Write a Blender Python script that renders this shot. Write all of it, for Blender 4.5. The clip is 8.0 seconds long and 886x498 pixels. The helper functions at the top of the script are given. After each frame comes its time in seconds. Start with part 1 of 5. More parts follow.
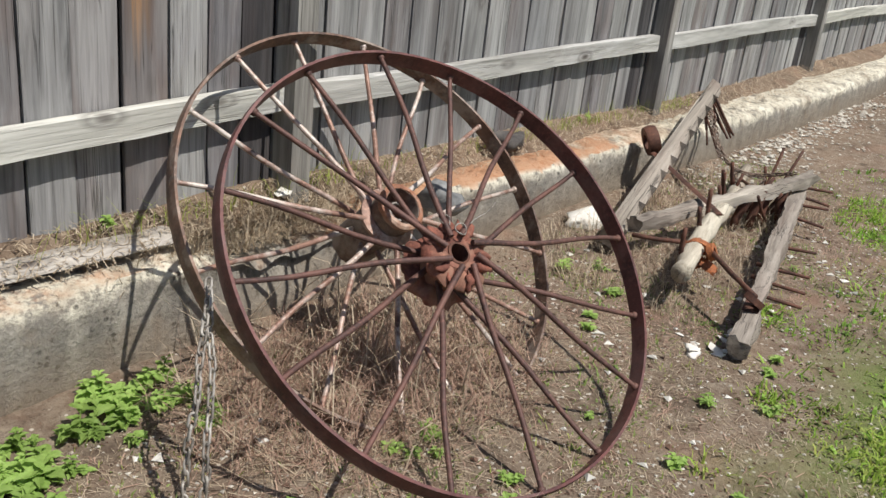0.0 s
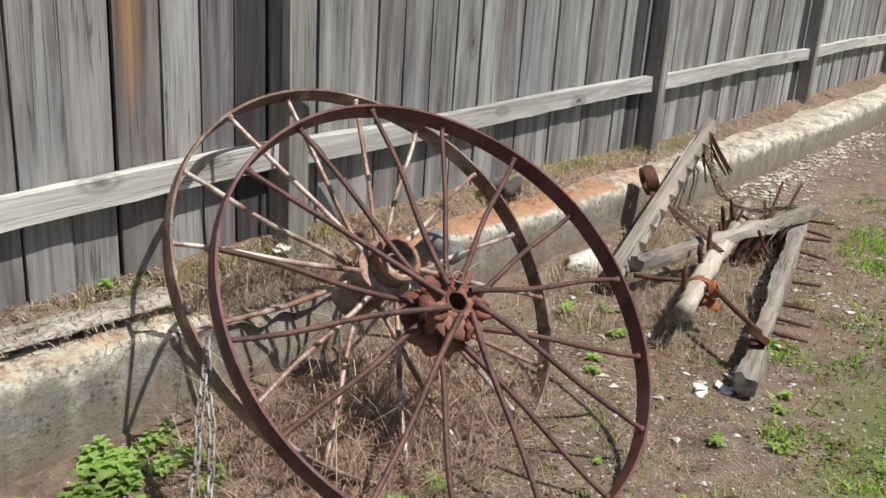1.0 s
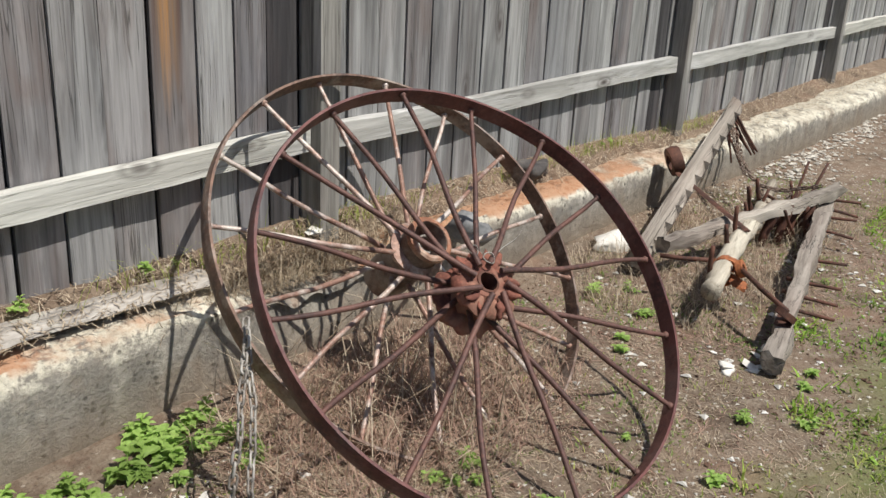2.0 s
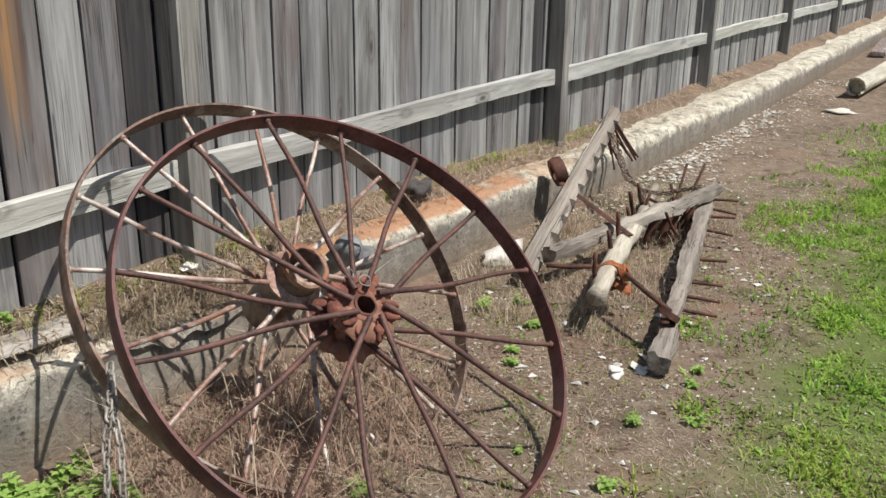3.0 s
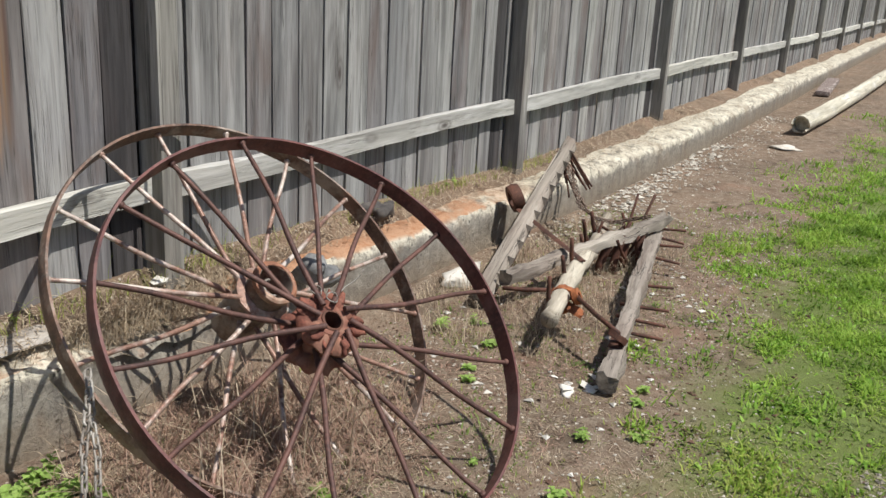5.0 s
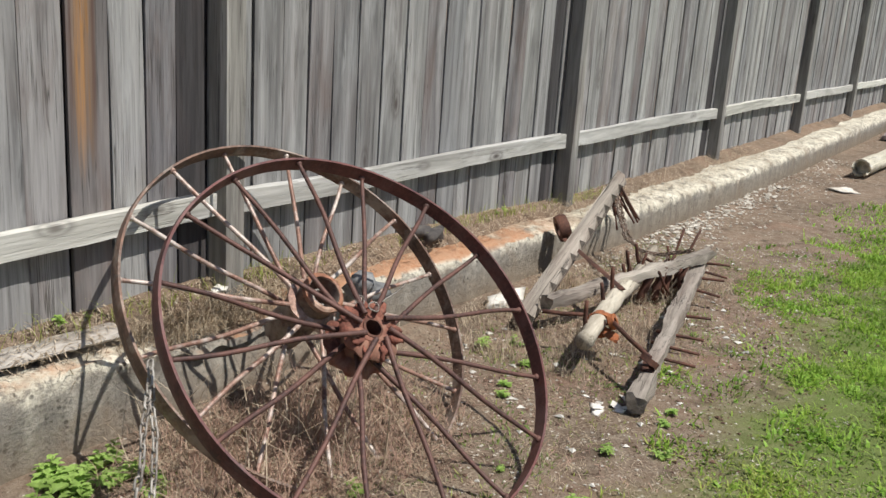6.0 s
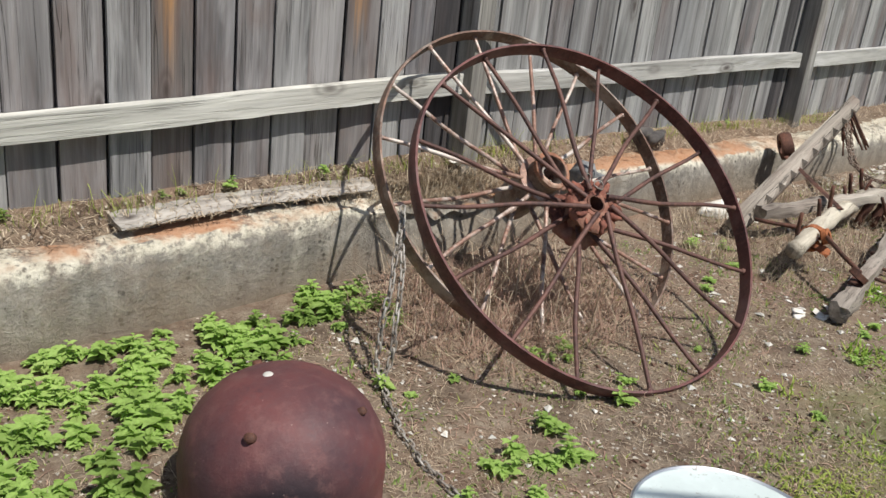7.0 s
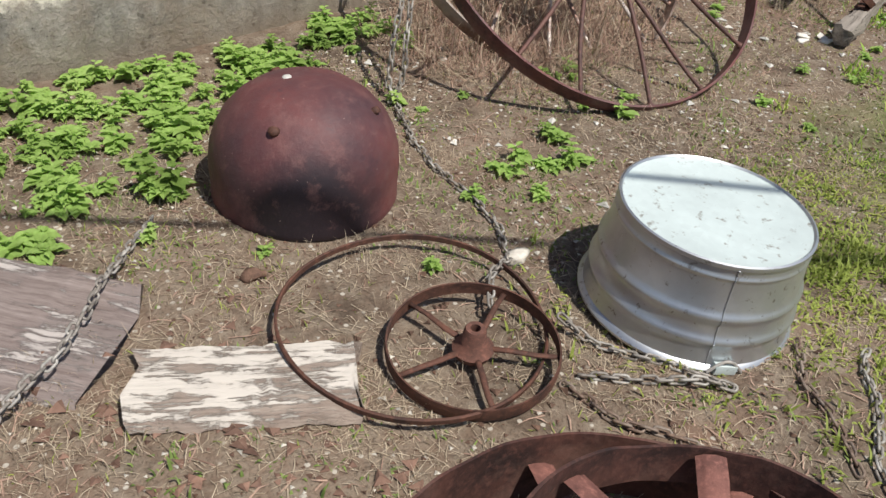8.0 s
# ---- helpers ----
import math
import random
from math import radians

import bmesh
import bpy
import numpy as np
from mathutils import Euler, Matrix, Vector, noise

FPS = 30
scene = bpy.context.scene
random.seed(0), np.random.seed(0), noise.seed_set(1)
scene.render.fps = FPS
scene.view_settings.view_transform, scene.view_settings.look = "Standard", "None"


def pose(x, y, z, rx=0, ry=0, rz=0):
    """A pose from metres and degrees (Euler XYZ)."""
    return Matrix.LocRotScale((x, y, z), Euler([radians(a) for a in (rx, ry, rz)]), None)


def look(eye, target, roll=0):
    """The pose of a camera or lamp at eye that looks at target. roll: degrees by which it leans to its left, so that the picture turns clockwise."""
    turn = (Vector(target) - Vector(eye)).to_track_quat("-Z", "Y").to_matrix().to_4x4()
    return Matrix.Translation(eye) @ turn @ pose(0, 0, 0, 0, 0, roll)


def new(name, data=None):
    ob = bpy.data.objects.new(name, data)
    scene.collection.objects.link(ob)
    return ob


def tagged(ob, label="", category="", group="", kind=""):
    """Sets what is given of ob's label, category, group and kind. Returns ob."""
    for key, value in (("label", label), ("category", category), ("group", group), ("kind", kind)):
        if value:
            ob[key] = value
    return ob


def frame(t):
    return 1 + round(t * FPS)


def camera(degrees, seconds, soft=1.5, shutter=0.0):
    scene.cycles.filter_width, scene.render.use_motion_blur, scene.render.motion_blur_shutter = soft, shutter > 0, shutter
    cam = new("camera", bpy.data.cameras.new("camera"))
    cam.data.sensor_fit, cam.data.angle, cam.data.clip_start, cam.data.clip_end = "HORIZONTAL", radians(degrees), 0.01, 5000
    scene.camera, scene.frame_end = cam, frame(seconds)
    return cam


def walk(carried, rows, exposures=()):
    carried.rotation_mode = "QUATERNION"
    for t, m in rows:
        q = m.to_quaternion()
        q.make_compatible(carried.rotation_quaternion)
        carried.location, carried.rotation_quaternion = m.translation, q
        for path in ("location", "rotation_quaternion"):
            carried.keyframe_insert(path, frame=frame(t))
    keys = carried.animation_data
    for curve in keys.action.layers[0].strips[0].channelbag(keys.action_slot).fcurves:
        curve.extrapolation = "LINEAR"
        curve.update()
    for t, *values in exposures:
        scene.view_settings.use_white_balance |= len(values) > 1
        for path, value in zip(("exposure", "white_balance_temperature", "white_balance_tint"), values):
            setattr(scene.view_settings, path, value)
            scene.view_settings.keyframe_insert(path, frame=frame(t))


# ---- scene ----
cam = camera(51.0, 8.0)
PATH = [
    (0, (-2.105, -2.315, 1.447), (-0.591, -1.242, 0.700), 6.6),
    (0.5, (-2.086, -2.347, 1.454), (-0.525, -1.264, 0.830), 4.7),
    (1, (-2.083, -2.339, 1.452), (-0.557, -1.223, 0.800), 3.8),
    (2.3, (-2.150, -2.352, 1.466), (-0.662, -1.210, 0.775), 3.0),
    (2.5, (-2.108, -2.359, 1.445), (-0.596, -1.235, 0.774), 2.1),
    (3, (-2.051, -2.408, 1.448), (-0.438, -1.411, 0.811), 0.7),
    (3.5, (-2.065, -2.420, 1.487), (-0.378, -1.567, 0.836), 0.7),
    (4, (-2.077, -2.435, 1.500), (-0.343, -1.669, 0.859), 1.4),
    (4.5, (-2.112, -2.426, 1.500), (-0.393, -1.619, 0.871), 1.9),
    (4.7, (-2.148, -2.431, 1.485), (-0.460, -1.554, 0.868), 2.8),
    (5.8, (-2.301, -2.615, 1.516), (-0.645, -1.628, 0.983), 3.0),
    (6, (-2.338, -2.653, 1.503), (-0.721, -1.599, 0.980), 3.9),
    (6.5, (-2.440, -2.715, 1.463), (-0.971, -1.481, 0.897), 5.9),
    (7, (-2.660, -2.812, 1.448), (-1.352, -1.484, 0.723), 6.5),
    (7.2, (-2.730, -2.857, 1.417), (-1.457, -1.542, 0.609), 6.9),
    (7.5, (-2.781, -2.921, 1.383), (-1.540, -1.661, 0.449), 6.6),
    (8, (-2.791, -2.997, 1.374), (-1.633, -1.849, 0.216), 6.2),
]
walk(cam, [(t, look(eye, target, roll)) for t, eye, target, roll in PATH])

# ---- world, sun, exposure ----
SUN_DIR = Vector((0.04, -0.45, 0.85)).normalized()
world = bpy.data.worlds.new("world")
scene.world = world
world.use_nodes = True
wn = world.node_tree.nodes
sky = wn.new("ShaderNodeTexSky")
sky.sky_type, sky.sun_disc = "NISHITA", False
sky.sun_elevation = math.asin(SUN_DIR.z)
sky.sun_rotation = math.atan2(SUN_DIR.x, SUN_DIR.y)
world.node_tree.links.new(sky.outputs[0], wn["Background"].inputs[0])
wn["Background"].inputs[1].default_value = 0.078
sun = new("sun", bpy.data.lights.new("sun", "SUN"))
sun.data.energy, sun.data.angle, sun.data.color = 4.9, radians(0.5), (1.0, 0.96, 0.89)
sun.matrix_world = look(SUN_DIR * 20, (0, 0, 0))
scene.view_settings.exposure = 0.05


# ---- materials ----
class Nodes:
    """Short hand for building a node material."""

    def __init__(self, name):
        self.m = bpy.data.materials.new(name)
        self.m.use_nodes = True
        self.t = self.m.node_tree
        self.b = self.t.nodes["Principled BSDF"]
        self.xyz = self.t.nodes.new("ShaderNodeTexCoord")
        self.info = self.t.nodes.new("ShaderNodeObjectInfo")
        self.geo = self.t.nodes.new("ShaderNodeNewGeometry")

    def put(self, socket, value):
        if hasattr(value, "links"):
            self.t.links.new(value, socket)
        else:
            socket.default_value = value

    def vec(self, scale=(1, 1, 1), space="Object", shift=True):
        n = self.t.nodes.new("ShaderNodeMapping")
        self.t.links.new(self.xyz.outputs[space], n.inputs["Vector"])
        n.inputs["Scale"].default_value = scale
        if shift:
            c = self.t.nodes.new("ShaderNodeVectorMath")
            c.operation = "SCALE"
            c.inputs[0].default_value = (37.0, 17.0, 23.0)
            self.t.links.new(self.info.outputs["Random"], c.inputs["Scale"])
            self.t.links.new(c.outputs[0], n.inputs["Location"])
        return n.outputs[0]

    def world_vec(self, scale=(1, 1, 1)):
        n = self.t.nodes.new("ShaderNodeMapping")
        self.t.links.new(self.geo.outputs["Position"], n.inputs["Vector"])
        n.inputs["Scale"].default_value = scale
        return n.outputs[0]

    def noise(self, vec, scale, detail=5.0, rough=0.6, distort=0.0):
        n = self.t.nodes.new("ShaderNodeTexNoise")
        self.t.links.new(vec, n.inputs["Vector"])
        n.inputs["Scale"].default_value, n.inputs["Detail"].default_value = scale, detail
        n.inputs["Roughness"].default_value, n.inputs["Distortion"].default_value = rough, distort
        return n.outputs[0]

    def cells(self, vec, scale, feature="F1"):
        n = self.t.nodes.new("ShaderNodeTexVoronoi")
        n.feature = feature
        self.t.links.new(vec, n.inputs["Vector"])
        n.inputs["Scale"].default_value = scale
        return n

    def ramp(self, fac, *stops):
        n = self.t.nodes.new("ShaderNodeValToRGB")
        self.put(n.inputs[0], fac)
        e = n.color_ramp.elements
        while len(e) < len(stops):
            e.new(0.5)
        for el, (p, c) in zip(e, stops):
            el.position = p
            el.color = (*c, 1) if isinstance(c, tuple) else (c, c, c, 1)
        return n.outputs[0]

    def mix(self, fac, a, b, mode="MIX"):
        n = self.t.nodes.new("ShaderNodeMix")
        n.data_type, n.blend_type = "RGBA", mode
        self.put(n.inputs[0], fac)
        for i, v in ((6, a), (7, b)):
            self.put(n.inputs[i], (*v, 1) if isinstance(v, tuple) else v)
        return n.outputs[2]

    def math(self, op, a, b=0.0):
        n = self.t.nodes.new("ShaderNodeMath")
        n.operation = op
        self.put(n.inputs[0], a)
        self.put(n.inputs[1], b)
        return n.outputs[0]

    def axis(self, vec, k):
        n = self.t.nodes.new("ShaderNodeSeparateXYZ")
        self.t.links.new(vec, n.inputs[0])
        return n.outputs[k]

    def bump(self, height, strength=0.5, dist=0.01):
        n = self.t.nodes.new("ShaderNodeBump")
        n.inputs["Strength"].default_value, n.inputs["Distance"].default_value = strength, dist
        self.put(n.inputs["Height"], height)
        self.t.links.new(n.outputs[0], self.b.inputs["Normal"])

    def done(self, color, rough=0.8, metal=0.0, spec=None):
        self.put(self.b.inputs["Base Color"], (*color, 1) if isinstance(color, tuple) else color)
        self.put(self.b.inputs["Roughness"], rough)
        self.put(self.b.inputs["Metallic"], metal)
        if spec is not None:
            self.b.inputs["Specular IOR Level"].default_value = spec
        return self.m


def weathered_wood(name, along, light, dark, stain=None, warm=0.25, cracks=0.7):
    """Silver-grey timber; along is the axis of the grain."""
    k = Nodes(name)

    def grain(across, lengthwise):
        q = [across] * 3
        q[along] = lengthwise
        return k.vec(tuple(q))

    fine = k.noise(grain(15.0, 0.75), 3.2, 6, 0.62, 1.1)
    wide = k.noise(grain(8.0, 0.45), 1.5, 5, 0.65, 0.5)
    col = k.ramp(fine, (0.22, dark), (0.46, tuple(a * 0.62 + b * 0.38 for a, b in zip(light, dark))), (0.78, light))
    col = k.mix(k.ramp(wide, (0.40, 0.0), (0.66, 0.8)), col, tuple(c * 0.55 for c in dark))
    tint = k.ramp(k.info.outputs["Random"], (0.0, (0.78, 0.78, 0.80)), (0.35, (0.93, 0.915, 0.91)), (0.7, (1.0, 0.99, 0.98)), (1.0, (1.13, 1.125, 1.10)))
    col = k.mix(1.0, col, tint, "MULTIPLY")
    bleach = k.noise(grain(6.0, 1.1), 1.2, 5, 0.6, 0.4)
    col = k.mix(k.ramp(bleach, (0.56, 0.0), (0.72, 0.5)), col, tuple(min(0.8, c * 1.25) for c in light))
    blotch = k.noise(grain(5.0, 1.3), 1.3, 6, 0.65, 0.6)
    col = k.mix(k.math("MULTIPLY", k.ramp(blotch, (0.47, 0.0), (0.68, 1.0)), warm), col, (0.17, 0.105, 0.085))
    if stain:
        st = k.noise(grain(16.0, 0.35), 1.3, 5, 0.65, 0.2)
        high = k.ramp(k.math("MULTIPLY", k.math("ADD", k.axis(k.xyz.outputs["Object"], 2), k.math("MULTIPLY", st, 0.7)), 0.5), (0.57, 0.0), (0.72, 1.0))
        off = k.math("ABSOLUTE", k.math("ADD", k.axis(k.xyz.outputs["Object"], 0), k.math("MULTIPLY", st, 0.05)))
        band = k.ramp(k.math("MULTIPLY", off, 10.0), (0.20, 0.95), (0.44, 0.0))
        rim = k.ramp(k.math("MULTIPLY", off, 10.0), (0.32, 0.0), (0.44, 0.75), (0.60, 0.0))
        col = k.mix(k.math("MULTIPLY", rim, high), col, (0.13, 0.07, 0.05))
        streaks = k.math("MULTIPLY", band, k.ramp(fine, (0.34, 0.35), (0.56, 1.0)))
        col = k.mix(k.math("MULTIPLY", streaks, high), col, k.mix(k.ramp(st, (0.4, 0.0), (0.6, 1.0)), tuple(c * 0.55 for c in stain), stain))
    knots = k.cells(k.vec((9.0 if along != 0 else 3.6, 9.0, 3.6 if along == 2 else 9.0)), 0.8)
    some = k.ramp(k.axis(knots.outputs["Color"], 0), (0.66, 0.0), (0.70, 1.0))
    ring = k.math("ADD", knots.outputs[0], k.math("MULTIPLY", wide, 0.08))
    col = k.mix(k.math("MULTIPLY", some, k.ramp(ring, (0.08, 0.85), (0.13, 0.5), (0.17, 0.15), (0.22, 0.4), (0.30, 0.0))), col, (0.06, 0.045, 0.04))
    split = k.noise(grain(34.0, 0.7), 1.0, 3, 0.5, 0.4)
    line = k.ramp(split, (0.485, 0.0), (0.5, cracks), (0.515, 0.0))
    gate = k.ramp(k.noise(k.vec((3.0, 3.0, 3.0)), 1.0, 3, 0.5), (0.42, 0.0), (0.58, 1.0))
    line = k.math("MULTIPLY", line, gate)
    col = k.mix(line, col, (0.04, 0.035, 0.03))
    k.bump(k.math("SUBTRACT", fine, line), 0.7, 0.005)
    return k.done(col, 0.88, 0, 0.25)


def rusty(name, red, dark, pale=None, rough=0.72, pale_amount=0.5):
    k = Nodes(name)
    v = k.vec((1, 1, 1))
    big = k.noise(v, 9, 6, 0.65)
    small = k.noise(v, 70, 5, 0.7)
    col = k.mix(k.ramp(big, (0.36, 0.0), (0.64, 1.0)), dark, red)
    col = k.mix(k.ramp(small, (0.5, 0.0), (0.75, 0.7)), col, tuple(c * 1.7 for c in red))
    col = k.mix(k.ramp(small, (0.25, 0.6), (0.42, 0.0)), col, tuple(c * 0.45 for c in dark))
    if pale:
        p = k.noise(v, 5, 7, 0.7)
        col = k.mix(k.math("MULTIPLY", k.ramp(p, (0.47, 0.0), (0.6, 1.0)), pale_amount), col, pale)
    k.bump(small, 0.45, 0.003)
    return k.done(col, k.math("ADD", k.math("MULTIPLY", small, 0.3), rough - 0.15), 0.15, 0.35)


GREY_WOOD = weathered_wood("grey_paling_wood", 2, (0.47, 0.472, 0.468), (0.205, 0.205, 0.207), warm=0.16)
NEAR_BLACK_WOOD = weathered_wood("near_black_paling_wood", 2, (0.10, 0.096, 0.100), (0.045, 0.043, 0.047), warm=0.12)
DARK_WOOD = weathered_wood("brown_paling_wood", 2, (0.39, 0.38, 0.38), (0.160, 0.153, 0.156), warm=0.42)
ORANGE_WOOD = weathered_wood("orange_streaked_paling_wood", 2, (0.35, 0.325, 0.31), (0.18, 0.165, 0.16), stain=(0.50, 0.26, 0.10), warm=0.5)
POST_WOOD = weathered_wood("post_wood", 2, (0.46, 0.45, 0.42), (0.22, 0.21, 0.195), warm=0.2)
RAIL_WOOD = weathered_wood("rail_wood", 0, (0.72, 0.715, 0.67), (0.48, 0.475, 0.44), warm=0.05, cracks=0.4)
BEAM_WOOD = weathered_wood("old_beam_wood", 0, (0.44, 0.40, 0.35), (0.13, 0.105, 0.085), warm=0.3, cracks=1.0)
CROSS_WOOD = weathered_wood("bleached_beam_wood", 0, (0.60, 0.55, 0.47), (0.24, 0.20, 0.165), warm=0.3, cracks=1.0)
NOTCH_SHADE_WOOD = weathered_wood("notch_shade_wood", 0, (0.17, 0.14, 0.12), (0.07, 0.055, 0.047), warm=0.3, cracks=1.0)
LOG_WOOD = weathered_wood("bleached_log_wood", 0, (0.72, 0.67, 0.55), (0.34, 0.29, 0.22), warm=0.3, cracks=1.0)


def peeling(name, paint, bare, dark, amount):
    """Old paint flaking off along the grain of bare timber."""
    k = Nodes(name)
    flake = k.noise(k.vec((1.6, 15.0, 15.0)), 1.8, 9, 0.8, 0.35)
    broad = k.noise(k.vec((1, 1, 1)), 5, 4, 0.6)
    grain = k.noise(k.vec((3.0, 45.0, 45.0)), 1.3, 7, 0.8)
    wood = k.ramp(grain, (0.3, dark), (0.65, bare))
    wood = k.mix(k.ramp(broad, (0.5, 0.0), (0.66, 0.7)), wood, tuple(c * 0.7 for c in bare))
    mask = k.ramp(k.math("ADD", flake, k.math("MULTIPLY", broad, 0.5)), (amount, 0.0), (amount + 0.05, 1.0))
    white = k.ramp(grain, (0.25, tuple(c * 0.75 for c in paint)), (0.5, paint))
    col = k.mix(mask, wood, white)
    line = k.ramp(grain, (0.30, 1.0), (0.36, 0.0))
    col = k.mix(line, col, dark)
    k.bump(k.math("ADD", k.math("MULTIPLY", mask, 0.6), grain), 0.8, 0.006)
    return k.done(col, 0.85, 0, 0.25)


SLAB_WOOD = peeling("peeling_white_timber", (0.63, 0.575, 0.51), (0.40, 0.33, 0.275), (0.16, 0.11, 0.088), 0.735)
ROT_WOOD = peeling("rotten_grey_timber", (0.50, 0.45, 0.42), (0.32, 0.265, 0.245), (0.12, 0.085, 0.075), 0.80)
LEDGE_WOOD = weathered_wood("ledge_board_wood", 0, (0.52, 0.49, 0.45), (0.31, 0.29, 0.26), warm=0.15, cracks=0.8)
FRONT_RUST = rusty("red_brown_rust", (0.145, 0.056, 0.050), (0.060, 0.027, 0.029), (0.24, 0.15, 0.14), rough=0.55, pale_amount=0.35)
BACK_RUST = rusty("grey_brown_rust", (0.21, 0.125, 0.09), (0.075, 0.05, 0.042), (0.44, 0.39, 0.34), 0.55, 0.6)
SPOKE_RUST = rusty("spoke_rust", (0.15, 0.075, 0.06), (0.06, 0.035, 0.032), rough=0.6)
# pale patches hold wear and also sun glints, put into the colour
PALE_SPOKE = rusty("worn_glint_spoke", (0.34, 0.20, 0.15), (0.13, 0.075, 0.06), (0.70, 0.64, 0.58), 0.42, 0.8)
HUB_RUST = rusty("flaking_hub_rust", (0.26, 0.10, 0.07), (0.11, 0.045, 0.036), (0.40, 0.24, 0.17), rough=0.88, pale_amount=0.5)
DARK_RUST = rusty("dark_rust", (0.14, 0.062, 0.042), (0.05, 0.028, 0.023), rough=0.75)
ORANGE_RUST = rusty("orange_rust", (0.42, 0.15, 0.06), (0.16, 0.06, 0.035), rough=0.85)
PLATE_RUST = rusty("pink_brown_rust", (0.25, 0.11, 0.088), (0.11, 0.05, 0.042), rough=0.8)


def pot_iron():
    k = Nodes("dull_red_cast_iron")
    v = k.vec((1, 1, 1), shift=False)
    a = k.noise(v, 3.0, 5, 0.6)
    b = k.noise(v, 40, 6, 0.7)
    col = k.ramp(a, (0.35, (0.072, 0.036, 0.042)), (0.52, (0.125, 0.047, 0.048)), (0.68, (0.20, 0.062, 0.058)))
    col = k.mix(k.ramp(b, (0.45, 0.0), (0.8, 0.5)), col, (0.13, 0.075, 0.075))
    # near-black patch low on one side, with an uneven edge
    low_patch = k.t.nodes.new("ShaderNodeVectorMath")
    low_patch.operation = "DISTANCE"
    k.t.links.new(k.xyz.outputs["Object"], low_patch.inputs[0])
    low_patch.inputs[1].default_value = (-0.20, -0.17, 0.05)
    edge = k.math("ADD", low_patch.outputs["Value"], k.math("MULTIPLY", a, 0.12))
    col = k.mix(k.ramp(edge, (0.19, 0.93), (0.27, 0.0)), col, (0.022, 0.017, 0.022))
    dust = k.noise(v, 11, 7, 0.75)
    col = k.mix(k.ramp(dust, (0.52, 0.0), (0.70, 0.55)), col, (0.23, 0.115, 0.105))
    col = k.mix(k.ramp(dust, (0.30, 0.6), (0.42, 0.0)), col, (0.055, 0.034, 0.042))
    fleck = k.cells(v, 30)
    col = k.mix(k.ramp(fleck.outputs[0], (0.025, 0.7), (0.045, 0.0)), col, (0.42, 0.30, 0.27))
    k.bump(k.math("ADD", b, k.math("MULTIPLY", dust, 0.8)), 0.6, 0.003)
    return k.done(col, k.math("ADD", k.math("MULTIPLY", dust, 0.35), 0.42), 0.1, 0.35)


def galvanised(name, tone, rough, metal=0.75):
    k = Nodes(name)
    v = k.vec((1, 1, 1), shift=False)
    sp = k.cells(v, 55)
    a = k.noise(v, 7, 5, 0.6)
    col = k.mix(k.ramp(a, (0.35, 0.0), (0.7, 1.0)), tuple(c * 0.82 for c in tone), tone)
    col = k.mix(k.math("MULTIPLY", k.axis(sp.outputs["Color"], 0), 0.22), col, tuple(c * 0.7 for c in tone))
    d = k.noise(v, 38, 4, 0.7)
    col = k.mix(k.ramp(d, (0.61, 0.0), (0.68, 0.7)), col, (0.16, 0.13, 0.10))
    k.bump(a, 0.12, 0.003)
    return k.done(col, rough, metal, 0.5)


